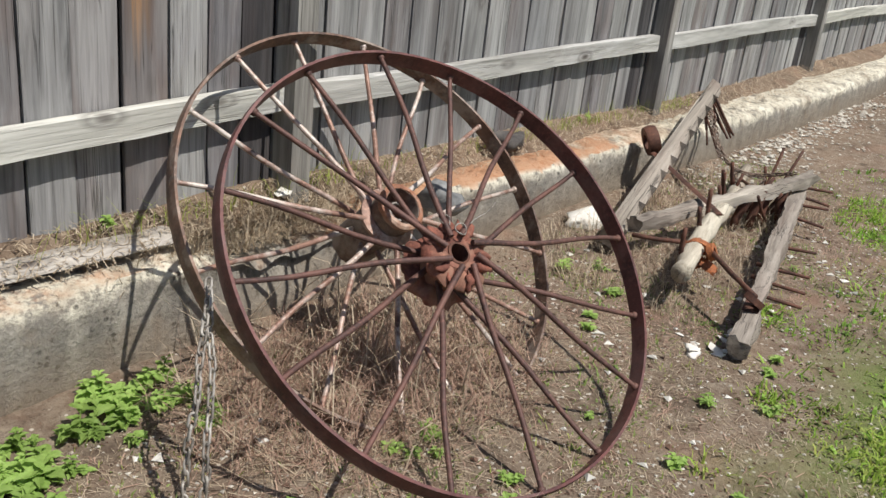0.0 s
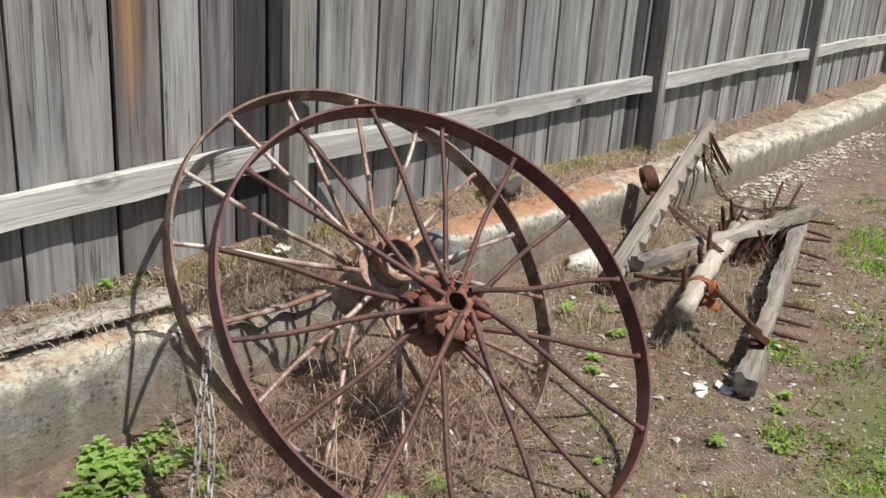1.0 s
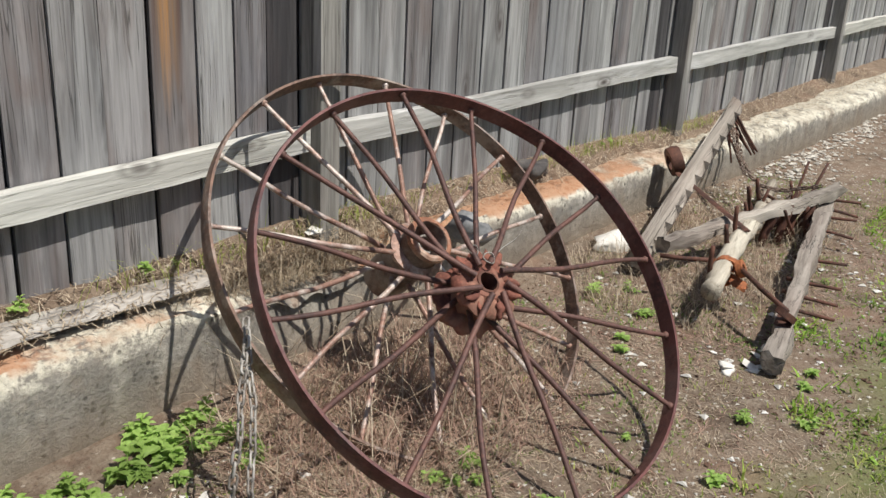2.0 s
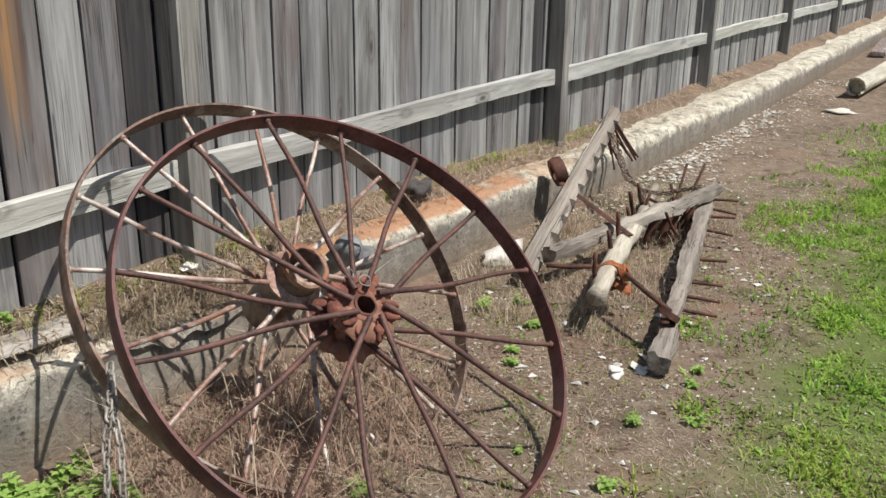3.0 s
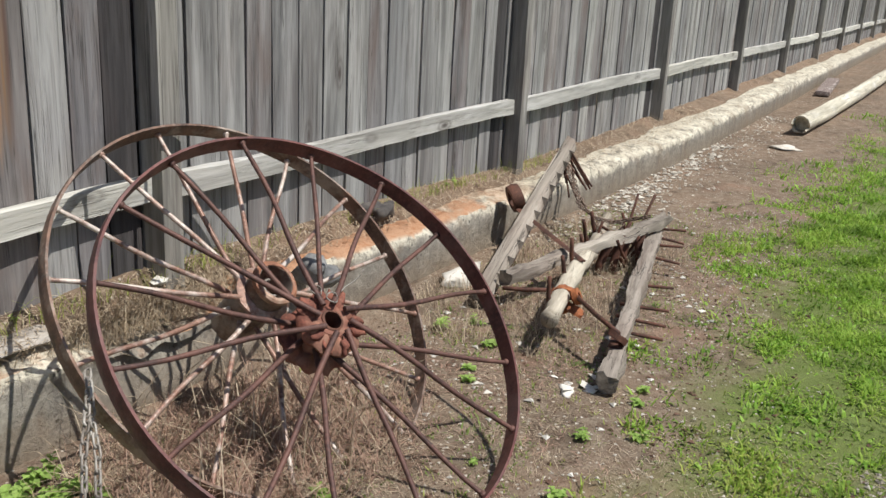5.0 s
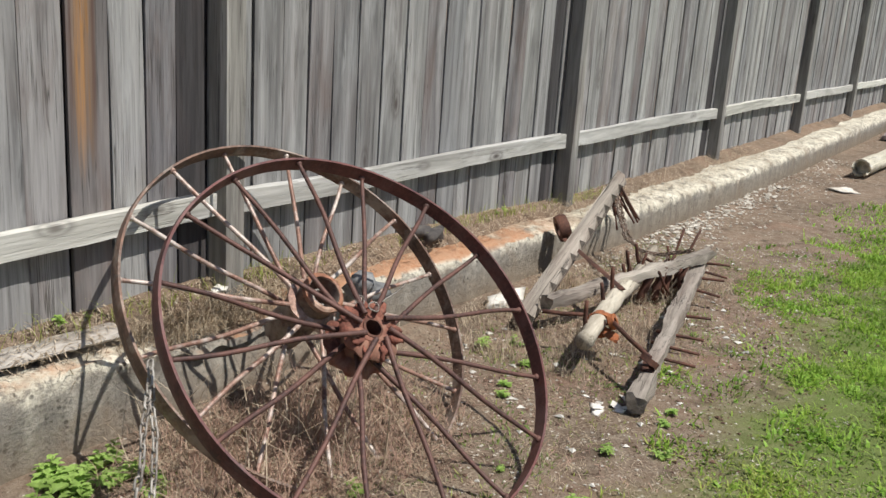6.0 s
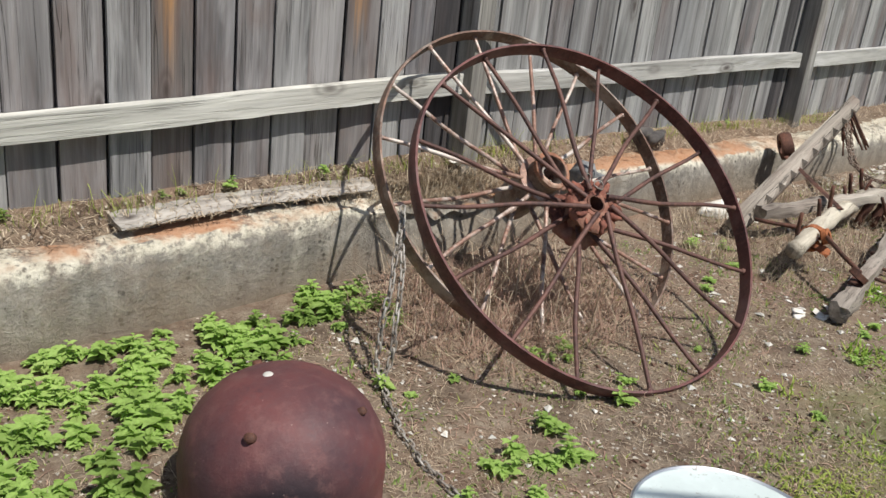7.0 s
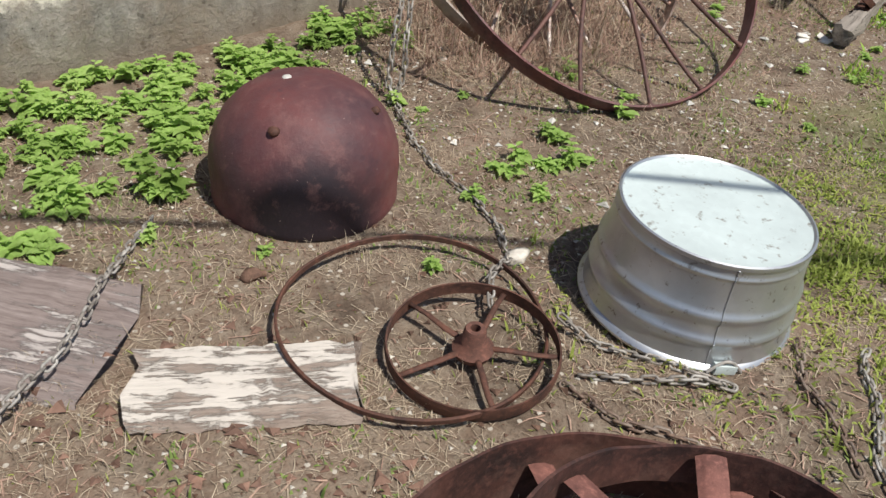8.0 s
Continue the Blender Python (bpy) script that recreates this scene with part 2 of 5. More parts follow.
def concrete():
    """Stained old concrete: dark algae on the face, pale lichen along the arris, rust-orange wash on top."""
    k = Nodes("stained_concrete")
    p = k.world_vec()
    n1 = k.noise(p, 2.2, 6, 0.65)
    n2 = k.noise(p, 26, 6, 0.75)
    n3 = k.noise(k.world_vec((9, 9, 1.2)), 1.4, 5, 0.6)
    col = k.ramp(n2, (0.3, (0.20, 0.183, 0.157)), (0.7, (0.43, 0.40, 0.345)))
    col = k.mix(k.ramp(n3, (0.40, 0.0), (0.62, 0.5)), col, (0.13, 0.12, 0.11))
    up = k.axis(k.geo.outputs["Normal"], 2)
    x = k.math("MULTIPLY", k.axis(p, 0), 0.1)
    fall = k.math("MULTIPLY", k.ramp(k.math("ADD", x, 0.0), (0.02, 0.0), (0.35, 1.0)), 0.08)
    crumb = k.noise(p, 9, 7, 0.75)
    h = k.math("ADD", k.math("ADD", k.axis(p, 2), fall), k.math("ADD", k.math("MULTIPLY", n2, 0.08), k.math("ADD", k.math("MULTIPLY", crumb, 0.16), k.math("MULTIPLY", n1, 0.10))))
    pale = k.math("MULTIPLY", k.ramp(h, (0.395, 0.0), (0.435, 1.0)), k.ramp(k.math("ADD", k.math("MULTIPLY", n2, 0.5), k.math("MULTIPLY", crumb, 0.5)), (0.43, 0.0), (0.50, 1.0)))
    col = k.mix(pale, col, k.mix(k.ramp(crumb, (0.4, 0.0), (0.6, 1.0)), (0.46, 0.42, 0.33), (0.70, 0.66, 0.55)))
    lichen = k.cells(p, 34)
    col = k.mix(k.math("MULTIPLY", k.ramp(lichen.outputs[0], (0.22, 0.9), (0.38, 0.0)), k.ramp(crumb, (0.52, 0.0), (0.60, 1.0))), col, (0.07, 0.066, 0.058))
    rust = k.math("MULTIPLY", k.ramp(up, (0.6, 0.0), (0.9, 1.0)), k.ramp(k.math("ADD", n1, k.math("MULTIPLY", k.ramp(x, (0.02, 0.0), (0.06, 1.0)), 0.14)), (0.47, 0.0), (0.57, 0.85)))
    rust = k.math("MULTIPLY", rust, k.ramp(x, (0.22, 1.0), (0.30, 0.0)))
    col = k.mix(rust, col, k.mix(n2, (0.40, 0.15, 0.06), (0.44, 0.27, 0.16)))
    pits = k.cells(p, 48)
    col = k.mix(k.math("MULTIPLY", k.ramp(k.math("ADD", pits.outputs[0], k.math("MULTIPLY", n2, 0.5)), (0.30, 0.8), (0.42, 0.0)), k.ramp(crumb, (0.44, 0.0), (0.56, 1.0))), col, (0.06, 0.056, 0.05))
    grime = k.noise(p, 3.4, 6, 0.7)
    col = k.mix(k.ramp(grime, (0.50, 0.0), (0.66, 0.55)), col, (0.26, 0.20, 0.145))
    tan = k.ramp(k.axis(p, 2), (0.0, 0.6), (0.15, 0.0))
    col = k.mix(tan, col, (0.27, 0.21, 0.15))
    k.bump(n2, 0.9, 0.012)
    return k.done(col, 0.93, 0, 0.2)


def soil(name, a, b, c, green=False):
    k = Nodes(name)
    p = k.world_vec()
    n1 = k.noise(p, 1.3, 6, 0.6)
    n2 = k.noise(p, 14, 7, 0.75)
    n3 = k.noise(p, 90, 5, 0.7)
    col = k.mix(k.ramp(n1, (0.38, 0.0), (0.62, 1.0)), a, b)
    col = k.mix(k.ramp(n2, (0.42, 0.0), (0.66, 0.8)), col, c)
    col = k.mix(k.ramp(n3, (0.3, 0.75), (0.48, 0.0)), col, tuple(q * 0.4 for q in a))
    n4 = k.noise(p, 5.0, 6, 0.7)
    col = k.mix(k.ramp(n4, (0.34, 0.75), (0.47, 0.0)), col, tuple(q * 0.55 for q in a))
    clay = k.noise(p, 2.3, 5, 0.6)
    col = k.mix(k.ramp(clay, (0.57, 0.0), (0.70, 0.5)), col, (0.28, 0.17, 0.12))
    chips = k.cells(p, 62)
    pick = k.ramp(k.axis(chips.outputs["Color"], 0), (0.92, 0.0), (0.95, 1.0))
    col = k.mix(k.math("MULTIPLY", pick, k.ramp(chips.outputs[0], (0.3, 1.0), (0.42, 0.0))), col, (0.52, 0.47, 0.40))
    if green:
        x = k.axis(p, 0)
        y = k.axis(p, 1)
        far = k.math("ADD", k.math("MULTIPLY", y, -1.0), k.math("MULTIPLY", k.noise(p, 1.1, 5, 0.6), 1.2))
        lawn = k.math("MULTIPLY", k.ramp(k.math("MULTIPLY", far, 0.2), (0.46, 0.0), (0.53, 1.0)), k.ramp(k.math("ADD", k.math("MULTIPLY", k.math("ADD", x, k.math("MULTIPLY", n1, 2.0)), 0.1), 0.5), (0.54, 0.0), (0.70, 1.0)))
        col = k.mix(k.math("MULTIPLY", lawn, 0.85), col, k.mix(n2, (0.09, 0.15, 0.03), (0.17, 0.22, 0.06)))
    k.bump(k.math("ADD", n2, k.math("MULTIPLY", n3, 0.6)), 0.9, 0.014)
    return k.done(col, 0.96, 0, 0.15)


def leafy(name, lo, hi, trans=0.35, patch=None):
    k = Nodes(name)
    r = k.geo.outputs["Random Per Island"]
    col = k.mix(r, lo, hi)
    n = k.noise(k.vec((1, 1, 1)), 60, 3, 0.5)
    col = k.mix(k.ramp(n, (0.4, 0.0), (0.7, 0.35)), col, tuple(c * 1.4 for c in hi))
    if patch:
        spot = k.noise(k.world_vec(), 2.6, 5, 0.65)
        col = k.mix(k.ramp(spot, (0.36, 0.75), (0.50, 0.0)), col, tuple(c * 0.55 for c in lo))
        col = k.mix(k.ramp(spot, (0.52, 0.0), (0.66, 0.6)), col, patch)
    k.done(col, 0.6, 0, 0.3)
    t = k.t.nodes.new("ShaderNodeBsdfTranslucent")
    k.t.links.new(col, t.inputs[0])
    m = k.t.nodes.new("ShaderNodeMixShader")
    m.inputs[0].default_value = trans
    k.t.links.new(k.b.outputs[0], m.inputs[1])
    k.t.links.new(t.outputs[0], m.inputs[2])
    k.t.links.new(m.outputs[0], k.t.nodes["Material Output"].inputs[0])
    return k.m


def speckled(name, a, b, scale=20.0, rough=0.85):
    k = Nodes(name)
    n = k.noise(k.vec((1, 1, 1)), scale, 6, 0.7)
    col = k.mix(k.ramp(n, (0.35, 0.0), (0.65, 1.0)), a, b)
    tint = k.ramp(k.geo.outputs["Random Per Island"], (0.0, 0.6), (1.0, 1.0))
    col = k.mix(1.0, col, tint, "MULTIPLY")
    k.bump(n, 0.5, 0.004)
    return k.done(col, rough, 0, 0.3)


POT_IRON = pot_iron()
TUB_SIDE = galvanised("galvanised_steel", (0.63, 0.65, 0.68), 0.40, 0.85)
TUB_TOP = galvanised("pale_galvanised_steel", (0.60, 0.68, 0.67), 0.6, 0.1)
CONCRETE = concrete()
EARTH = soil("brown_earth", (0.15, 0.108, 0.080), (0.235, 0.168, 0.122), (0.325, 0.272, 0.208), green=True)
LEDGE_SOIL = soil("ledge_soil", (0.16, 0.115, 0.085), (0.24, 0.165, 0.115), (0.33, 0.26, 0.19))
GRASS = leafy("green_grass", (0.16, 0.29, 0.035), (0.37, 0.53, 0.085), 0.45, (0.42, 0.50, 0.13))
LAWN_LEAF = leafy("lawn_clover_leaf", (0.16, 0.32, 0.04), (0.36, 0.58, 0.10), 0.4, (0.40, 0.54, 0.12))
YELLOW_GRASS = leafy("yellow_green_grass", (0.20, 0.26, 0.045), (0.42, 0.48, 0.12), 0.35, (0.46, 0.47, 0.13))
SPRIG = leafy("dull_green_sprig", (0.10, 0.155, 0.04), (0.26, 0.345, 0.095), 0.3)
WEED = leafy("bright_weed_leaf", (0.26, 0.40, 0.085), (0.46, 0.64, 0.20), 0.45, (0.50, 0.64, 0.22))
MULCH = speckled("dark_mulch", (0.07, 0.04, 0.03), (0.22, 0.13, 0.09), 30)
STRAW = leafy("dry_straw", (0.20, 0.145, 0.095), (0.62, 0.52, 0.39), 0.3)
RED_STRAW = leafy("brown_dead_grass", (0.19, 0.115, 0.085), (0.50, 0.34, 0.26), 0.2)
CLAY = speckled("red_brown_clay", (0.15, 0.085, 0.062), (0.31, 0.185, 0.135), 18)
CHIP = speckled("white_stone_chip", (0.48, 0.43, 0.36), (0.78, 0.74, 0.66))
WHITE_STONE = speckled("white_lime_stone", (0.62, 0.59, 0.53), (0.85, 0.83, 0.78), 12)
DARK_GREY_STONE = speckled("blue_grey_stone", (0.13, 0.135, 0.14), (0.30, 0.30, 0.30), 16)
GRAVEL = speckled("grey_gravel", (0.26, 0.235, 0.20), (0.50, 0.46, 0.40))
DARK_STONE = speckled("dark_stone", (0.06, 0.055, 0.055), (0.14, 0.125, 0.115), 14)
STEEL = rusty("dull_chain_steel", (0.30, 0.27, 0.24), (0.13, 0.115, 0.10), (0.52, 0.50, 0.46), 0.5, 0.7)
RUST_CHAIN = rusty("brown_chain_steel", (0.22, 0.15, 0.11), (0.09, 0.06, 0.05), (0.36, 0.32, 0.27), 0.6, 0.45)
RUBBER = speckled("black_cable_sheath", (0.02, 0.02, 0.02), (0.04, 0.04, 0.04))


# ---- mesh helpers ----
def part(name, bm, material, parent=None, label=""):
    """Links a bmesh as one mesh object, under a thing if one is given."""
    me = bpy.data.meshes.new(name)
    bm.normal_update()
    bm.to_mesh(me)
    bm.free()
    return piece(name, me, material, parent, label)


def piece(name, me, material=None, parent=None, label="", m=None):
    if material and not me.materials:
        me.materials.append(material)
    ob = new(name, me)
    if parent:
        ob.parent = parent
    if m is not None:
        ob.matrix_basis = m
    if label:
        ob["label"] = label
    return ob


def thing(name, m, label, category, group="", kind=""):
    ob = new(name)
    ob.matrix_basis = m
    ob.empty_display_size = 0.05
    return tagged(ob, label, category, group, kind)


def smooth(bm, angle=40):
    for f in bm.faces:
        f.smooth = True
    lim = radians(angle)
    for e in bm.edges:
        if len(e.link_faces) == 2 and e.calc_face_angle(0) > lim:
            e.smooth = False
    return bm


def lathe(profile, seg=48, close=False):
    """Turns (radius, z) pairs about z."""
    bm = bmesh.new()
    rings = []
    for r, z in profile:
        if r < 1e-5:
            rings.append([bm.verts.new((0, 0, z))])
        else:
            rings.append([bm.verts.new((r * math.cos(2 * math.pi * i / seg), r * math.sin(2 * math.pi * i / seg), z)) for i in range(seg)])
    if close:
        rings.append(rings[0])
    for a, b in zip(rings, rings[1:]):
        for i in range(seg):
            j = (i + 1) % seg
            if len(a) == 1 and len(b) > 1:
                bm.faces.new((a[0], b[j], b[i]))
            elif len(b) == 1 and len(a) > 1:
                bm.faces.new((a[i], a[j], b[0]))
            elif len(a) > 1:
                bm.faces.new((a[i], a[j], b[j], b[i]))
    bmesh.ops.recalc_face_normals(bm, faces=bm.faces)
    return smooth(bm)


def rod(a, b, r0, r1=None, seg=10, rings=1, wobble=0.0, seed=1, caps=True):
    """A tapering bar between two points, a little bent if asked."""
    r1 = r0 if r1 is None else r1
    a, b = Vector(a), Vector(b)
    q = (b - a).to_track_quat("Z", "Y").to_matrix()
    rnd = random.Random(seed)
    px, py = rnd.uniform(0, 6), rnd.uniform(0, 6)
    bm = bmesh.new()
    loops = []
    for k in range(rings + 1):
        f = k / rings
        off = q @ Vector((math.sin(f * 5 + px), math.sin(f * 4 + py), 0)) * wobble * math.sin(math.pi * f)
        c, r = a.lerp(b, f) + off, r0 + (r1 - r0) * f
        loops.append([bm.verts.new(c + q @ Vector((r * math.cos(2 * math.pi * i / seg), r * math.sin(2 * math.pi * i / seg), 0))) for i in range(seg)])
    for p, n in zip(loops, loops[1:]):
        for i in range(seg):
            bm.faces.new((p[i], p[(i + 1) % seg], n[(i + 1) % seg], n[i]))
    if caps:
        bm.faces.new(loops[0][::-1])
        bm.faces.new(loops[-1])
    return smooth(bm, 50)


def tube(points, r, seg=8):
    """A bar of round section along a run of points."""
    bm = bmesh.new()
    pts = [Vector(p) for p in points]
    loops = []
    for i, p in enumerate(pts):
        d = (pts[min(i + 1, len(pts) - 1)] - pts[max(i - 1, 0)]).normalized()
        q = d.to_track_quat("Z", "Y").to_matrix()
        loops.append([bm.verts.new(p + q @ Vector((r * math.cos(2 * math.pi * k / seg), r * math.sin(2 * math.pi * k / seg), 0))) for k in range(seg)])
    for a, b in zip(loops, loops[1:]):
        for k in range(seg):
            bm.faces.new((a[k], a[(k + 1) % seg], b[(k + 1) % seg], b[k]))
    bm.faces.new(loops[0][::-1])
    bm.faces.new(loops[-1])
    bmesh.ops.recalc_face_normals(bm, faces=bm.faces)
    return smooth(bm, 60)


def board(length, width, thick, cuts=12, rough=0.003, seed=0, bevel=0.004, ends=0.0):
    """A worn timber along x, centred, with uneven edges."""
    rnd = random.Random(seed)
    bm = bmesh.new()
    loops = []
    ny, nz = 4, 2
    for i in range(cuts + 1):
        x = length * (i / cuts - 0.5)
        ring = []
        outline = [(-1, -1), (-0.4, -1), (0.3, -1), (1, -1), (1, 0), (1, 1), (0.4, 1), (-0.3, 1), (-1, 1), (-1, 0)]
        for y, z in outline:
            k = 1 - (bevel / max(thick, 1e-4) if abs(y) == 1 and abs(z) == 1 else 0)
            e = ends * rnd.uniform(-1, 1) if i in (0, cuts) else 0
            ring.append(bm.verts.new((x + e, y * width / 2 * k + rnd.uniform(-rough, rough), z * thick / 2 * k + rnd.uniform(-rough, rough))))
        loops.append(ring)
    n = len(loops[0])
    for a, b in zip(loops, loops[1:]):
        for i in range(n):
            bm.faces.new((a[i], b[i], b[(i + 1) % n], a[(i + 1) % n]))
    bm.faces.new(loops[0])
    bm.faces.new(loops[-1][::-1])
    bmesh.ops.recalc_face_normals(bm, faces=bm.faces)
    return smooth(bm, 35)


def between(a, b, up=(0, 0, 1)):
    """The pose at the middle of a and b whose x axis runs from a to b, with z near up."""
    a, b = Vector(a), Vector(b)
    x = (b - a).normalized()
    y = Vector(up).cross(x).normalized()
    z = x.cross(y)
    m = Matrix((x, y, z)).transposed().to_4x4()
    m.translation = (a + b) / 2
    return m


def many(name, verts, faces, material, label, category, group=""):
    """One object of kind stuff from plain arrays."""
    me = bpy.data.meshes.new(name)
    me.from_pydata(verts, [], faces)
    me.materials.append(material)
    return tagged(new(name, me), label, category, group, "stuff")


def lump(size, seed, squash=(1, 1, 1), rough=0.28, sub=2):
    bm = bmesh.new()
    bmesh.ops.create_icosphere(bm, subdivisions=sub, radius=size)
    for v in bm.verts:
        d = noise.noise(v.co / size * 0.9 + Vector((seed * 3.1, seed, 0)))
        v.co *= 1 + rough * 2 * d
        v.co = Vector((v.co.x * squash[0], v.co.y * squash[1], v.co.z * squash[2]))
    return smooth(bm, 30)


# ---- ground, ledge, soil ----
def curve(table, x):
    """Smooth interpolation in a short table of (x, value)."""
    return float(np.interp(x, [p for p, _ in table], [v for _, v in table]))


FACE = [(-6, -0.20), (-0.7, -0.21), (0.7, -0.23), (1.5, -0.27), (2.2, -0.29), (3.2, -0.36), (4.4, -0.40), (5.3, -0.45), (9, -0.46), (12, -0.44), (30, -0.4)]
TOP = [(-6, 0.29), (0.2, 0.285), (1.6, 0.24), (3.5, 0.21), (30, 0.20)]
RISE = [(-6, 0.10), (1.0, 0.10), (2.0, 0.11), (3.2, 0.062), (30, 0.06)]
LAWN = [(-3.5, -3.3), (-1.0, -1.85), (-0.3, -1.62), (0.5, -1.68), (1.02, -1.72), (1.42, -1.52), (2.75, -1.30), (4.18, -1.26), (5.46, -1.01), (6.86, -1.42), (11.1, -1.65), (25, -2.1)]


def ground_z(x, y):
    return 0.016 * noise.noise((x * 1.7, y * 1.7, 0.3)) + 0.007 * noise.noise((x * 8, y * 8, 2.3)) - 0.01


def spread(lo, hi, step, far):
    """Grid lines: even between lo and hi, then wider and wider out to far."""
    inner = list(np.arange(lo, hi + step / 2, step))
    out, d, p = [], step, hi
    while p < far:
        d *= 1.28
        p += d
        out.append(p)
    back, d, p = [], step, lo
    while p > -far:
        d *= 1.28
        p -= d
        back.append(p)
    return back[::-1] + inner + out


def make_ground():
    xs, ys = spread(-3.4, 5.0, 0.045, 420), spread(-4.0, 0.1, 0.045, 420)
    verts = [(x, y, ground_z(x, y)) for y in ys for x in xs]
    n = len(xs)
    faces = [(j * n + i, j * n + i + 1, (j + 1) * n + i + 1, (j + 1) * n + i) for j in range(len(ys) - 1) for i in range(n - 1)]
    me = bpy.data.meshes.new("ground")
    me.from_pydata(verts, [], faces)
    me.shade_smooth()
    tagged(piece("ground", me, EARTH), "bare brown earth turning to green lawn", "ground", kind="structure")


def sweep(name, xs, section, material, parent=None):
    """A skin over sections: section(x) gives (y, z) pairs."""
    bm = bmesh.new()
    rows = [[bm.verts.new((x, y, z)) for y, z in section(x)] for x in xs]
    for a, b in zip(rows, rows[1:]):
        for i in range(len(a) - 1):
            bm.faces.new((a[i], b[i], b[i + 1], a[i + 1]))
    bm.faces.new(rows[0])
    bm.faces.new(rows[-1][::-1])
    bmesh.ops.recalc_face_normals(bm, faces=bm.faces)
    return part(name, smooth(bm, 45), material, parent)


def ledge_section(x):
    f, t = curve(FACE, x), curve(TOP, x)
    chip = max(0.0, noise.noise((x * 3.1, 4.0, 0))) * 0.05
    broken = 0.12 * math.exp(-((x - 0.02) / 0.34) ** 2) * (0.7 + 0.6 * noise.noise((x * 9, 2, 1)))
    crumb = 0.4 + 0.6 * min(1.0, max(0.0, (x - 1.5) / 2))
    w = lambda s: 0.008 * noise.noise((x * 6, s * 3.7, 1)) + (0.004 + 0.012 * crumb * (s > 4)) * noise.noise((x * 17, s * 9.7, 5))
    return [
        (f + 0.01, -0.12), (f + w(1), 0.0), (f + w(2), 0.06), (f + w(3) + broken * 0.3, 0.12), (f + w(4) + chip * 0.2 + broken * 0.7, t - 0.07),
        (f + 0.006 + w(5) + chip * 0.5, t - 0.028 - chip * 0.4 - broken), (f + 0.022 + w(6) + chip, t - 0.006 + w(7) - broken),
        (f + 0.06 + chip, t + w(8) - broken), (f + 0.11, t + 0.006 + w(9) - broken * 0.6), (f + 0.17, t + 0.008 + w(10) - broken * 0.3), (0.03, t + 0.01), (0.03, -0.12)]


def soil_section(x):
    t, f, r = curve(TOP, x), curve(FACE, x), curve(RISE, x)
    w = lambda s: 0.018 * noise.noise((x * 3, s * 2.9, 7)) + 0.008 * noise.noise((x * 13, s * 5.1, 3))
    e = f * (0.40 + 0.20 * noise.noise((x * 1.9, 0.5, 9)))
    return [(e, t - 0.01), (e + 0.02, t + 0.012 + 0.5 * abs(w(1))), (e * 0.6, t + r * 0.45 + w(2)), (e * 0.3, t + r * 0.75 + w(3)), (-0.005, t + r + w(4)), (0.05, t + r), (0.05, t - 0.02)]


make_ground()
NEAR_X = list(np.arange(-5, -1.6, 0.05)) + list(np.arange(-1.6, 6, 0.02)) + list(np.arange(6, 34, 0.25))
tagged(sweep("concrete_ledge", NEAR_X, ledge_section, CONCRETE), "stained grey concrete ledge under the fence", "ledge", kind="structure")
tagged(sweep("ledge_soil", NEAR_X, soil_section, LEDGE_SOIL), "brown soil and litter on the ledge", "soil", kind="structure")


# ---- fence ----
BAY = 3.0
POST_W, POST_FRONT = 0.10, -0.097


def paling_mesh(seed):
    rnd = random.Random(seed)
    w, t, h = 0.16, 0.013, 1.85
    bm = bmesh.new()
    loops = []
    cup, px = rnd.uniform(-0.002, 0.003), rnd.uniform(0, 9)
    for i in range(9):
        z = 0.2 + h * i / 8
        s = 0.0025 * math.sin(z * 3 + px)
        y = 0.003 * math.sin(z * 2.1 + px * 2)
        loops.append([bm.verts.new(c) for c in (
            (-w / 2 + s, y, z), (-w / 2 + s + 0.003, y - 0.002, z), (s, y - 0.002 - cup, z), (w / 2 + s - 0.003, y - 0.002, z), (w / 2 + s, y, z), (w / 2 + s, y + t, z), (-w / 2 + s, y + t, z))])
    n = 7
    for a, b in zip(loops, loops[1:]):
        for i in range(n):
            bm.faces.new((a[i], a[(i + 1) % n], b[(i + 1) % n], b[i]))
    bm.faces.new(loops[0][::-1])
    bm.faces.new(loops[-1])
    bmesh.ops.recalc_face_normals(bm, faces=bm.faces)
    smooth(bm, 50)
    me = bpy.data.meshes.new("paling")
    bm.to_mesh(me)
    bm.free()
    return me


def post_x(k):
    return 0.068 if k == 0 else k * BAY


def rail_z(x):
    return 0.686 if x < 0 else 0.726 - 0.0034 * x


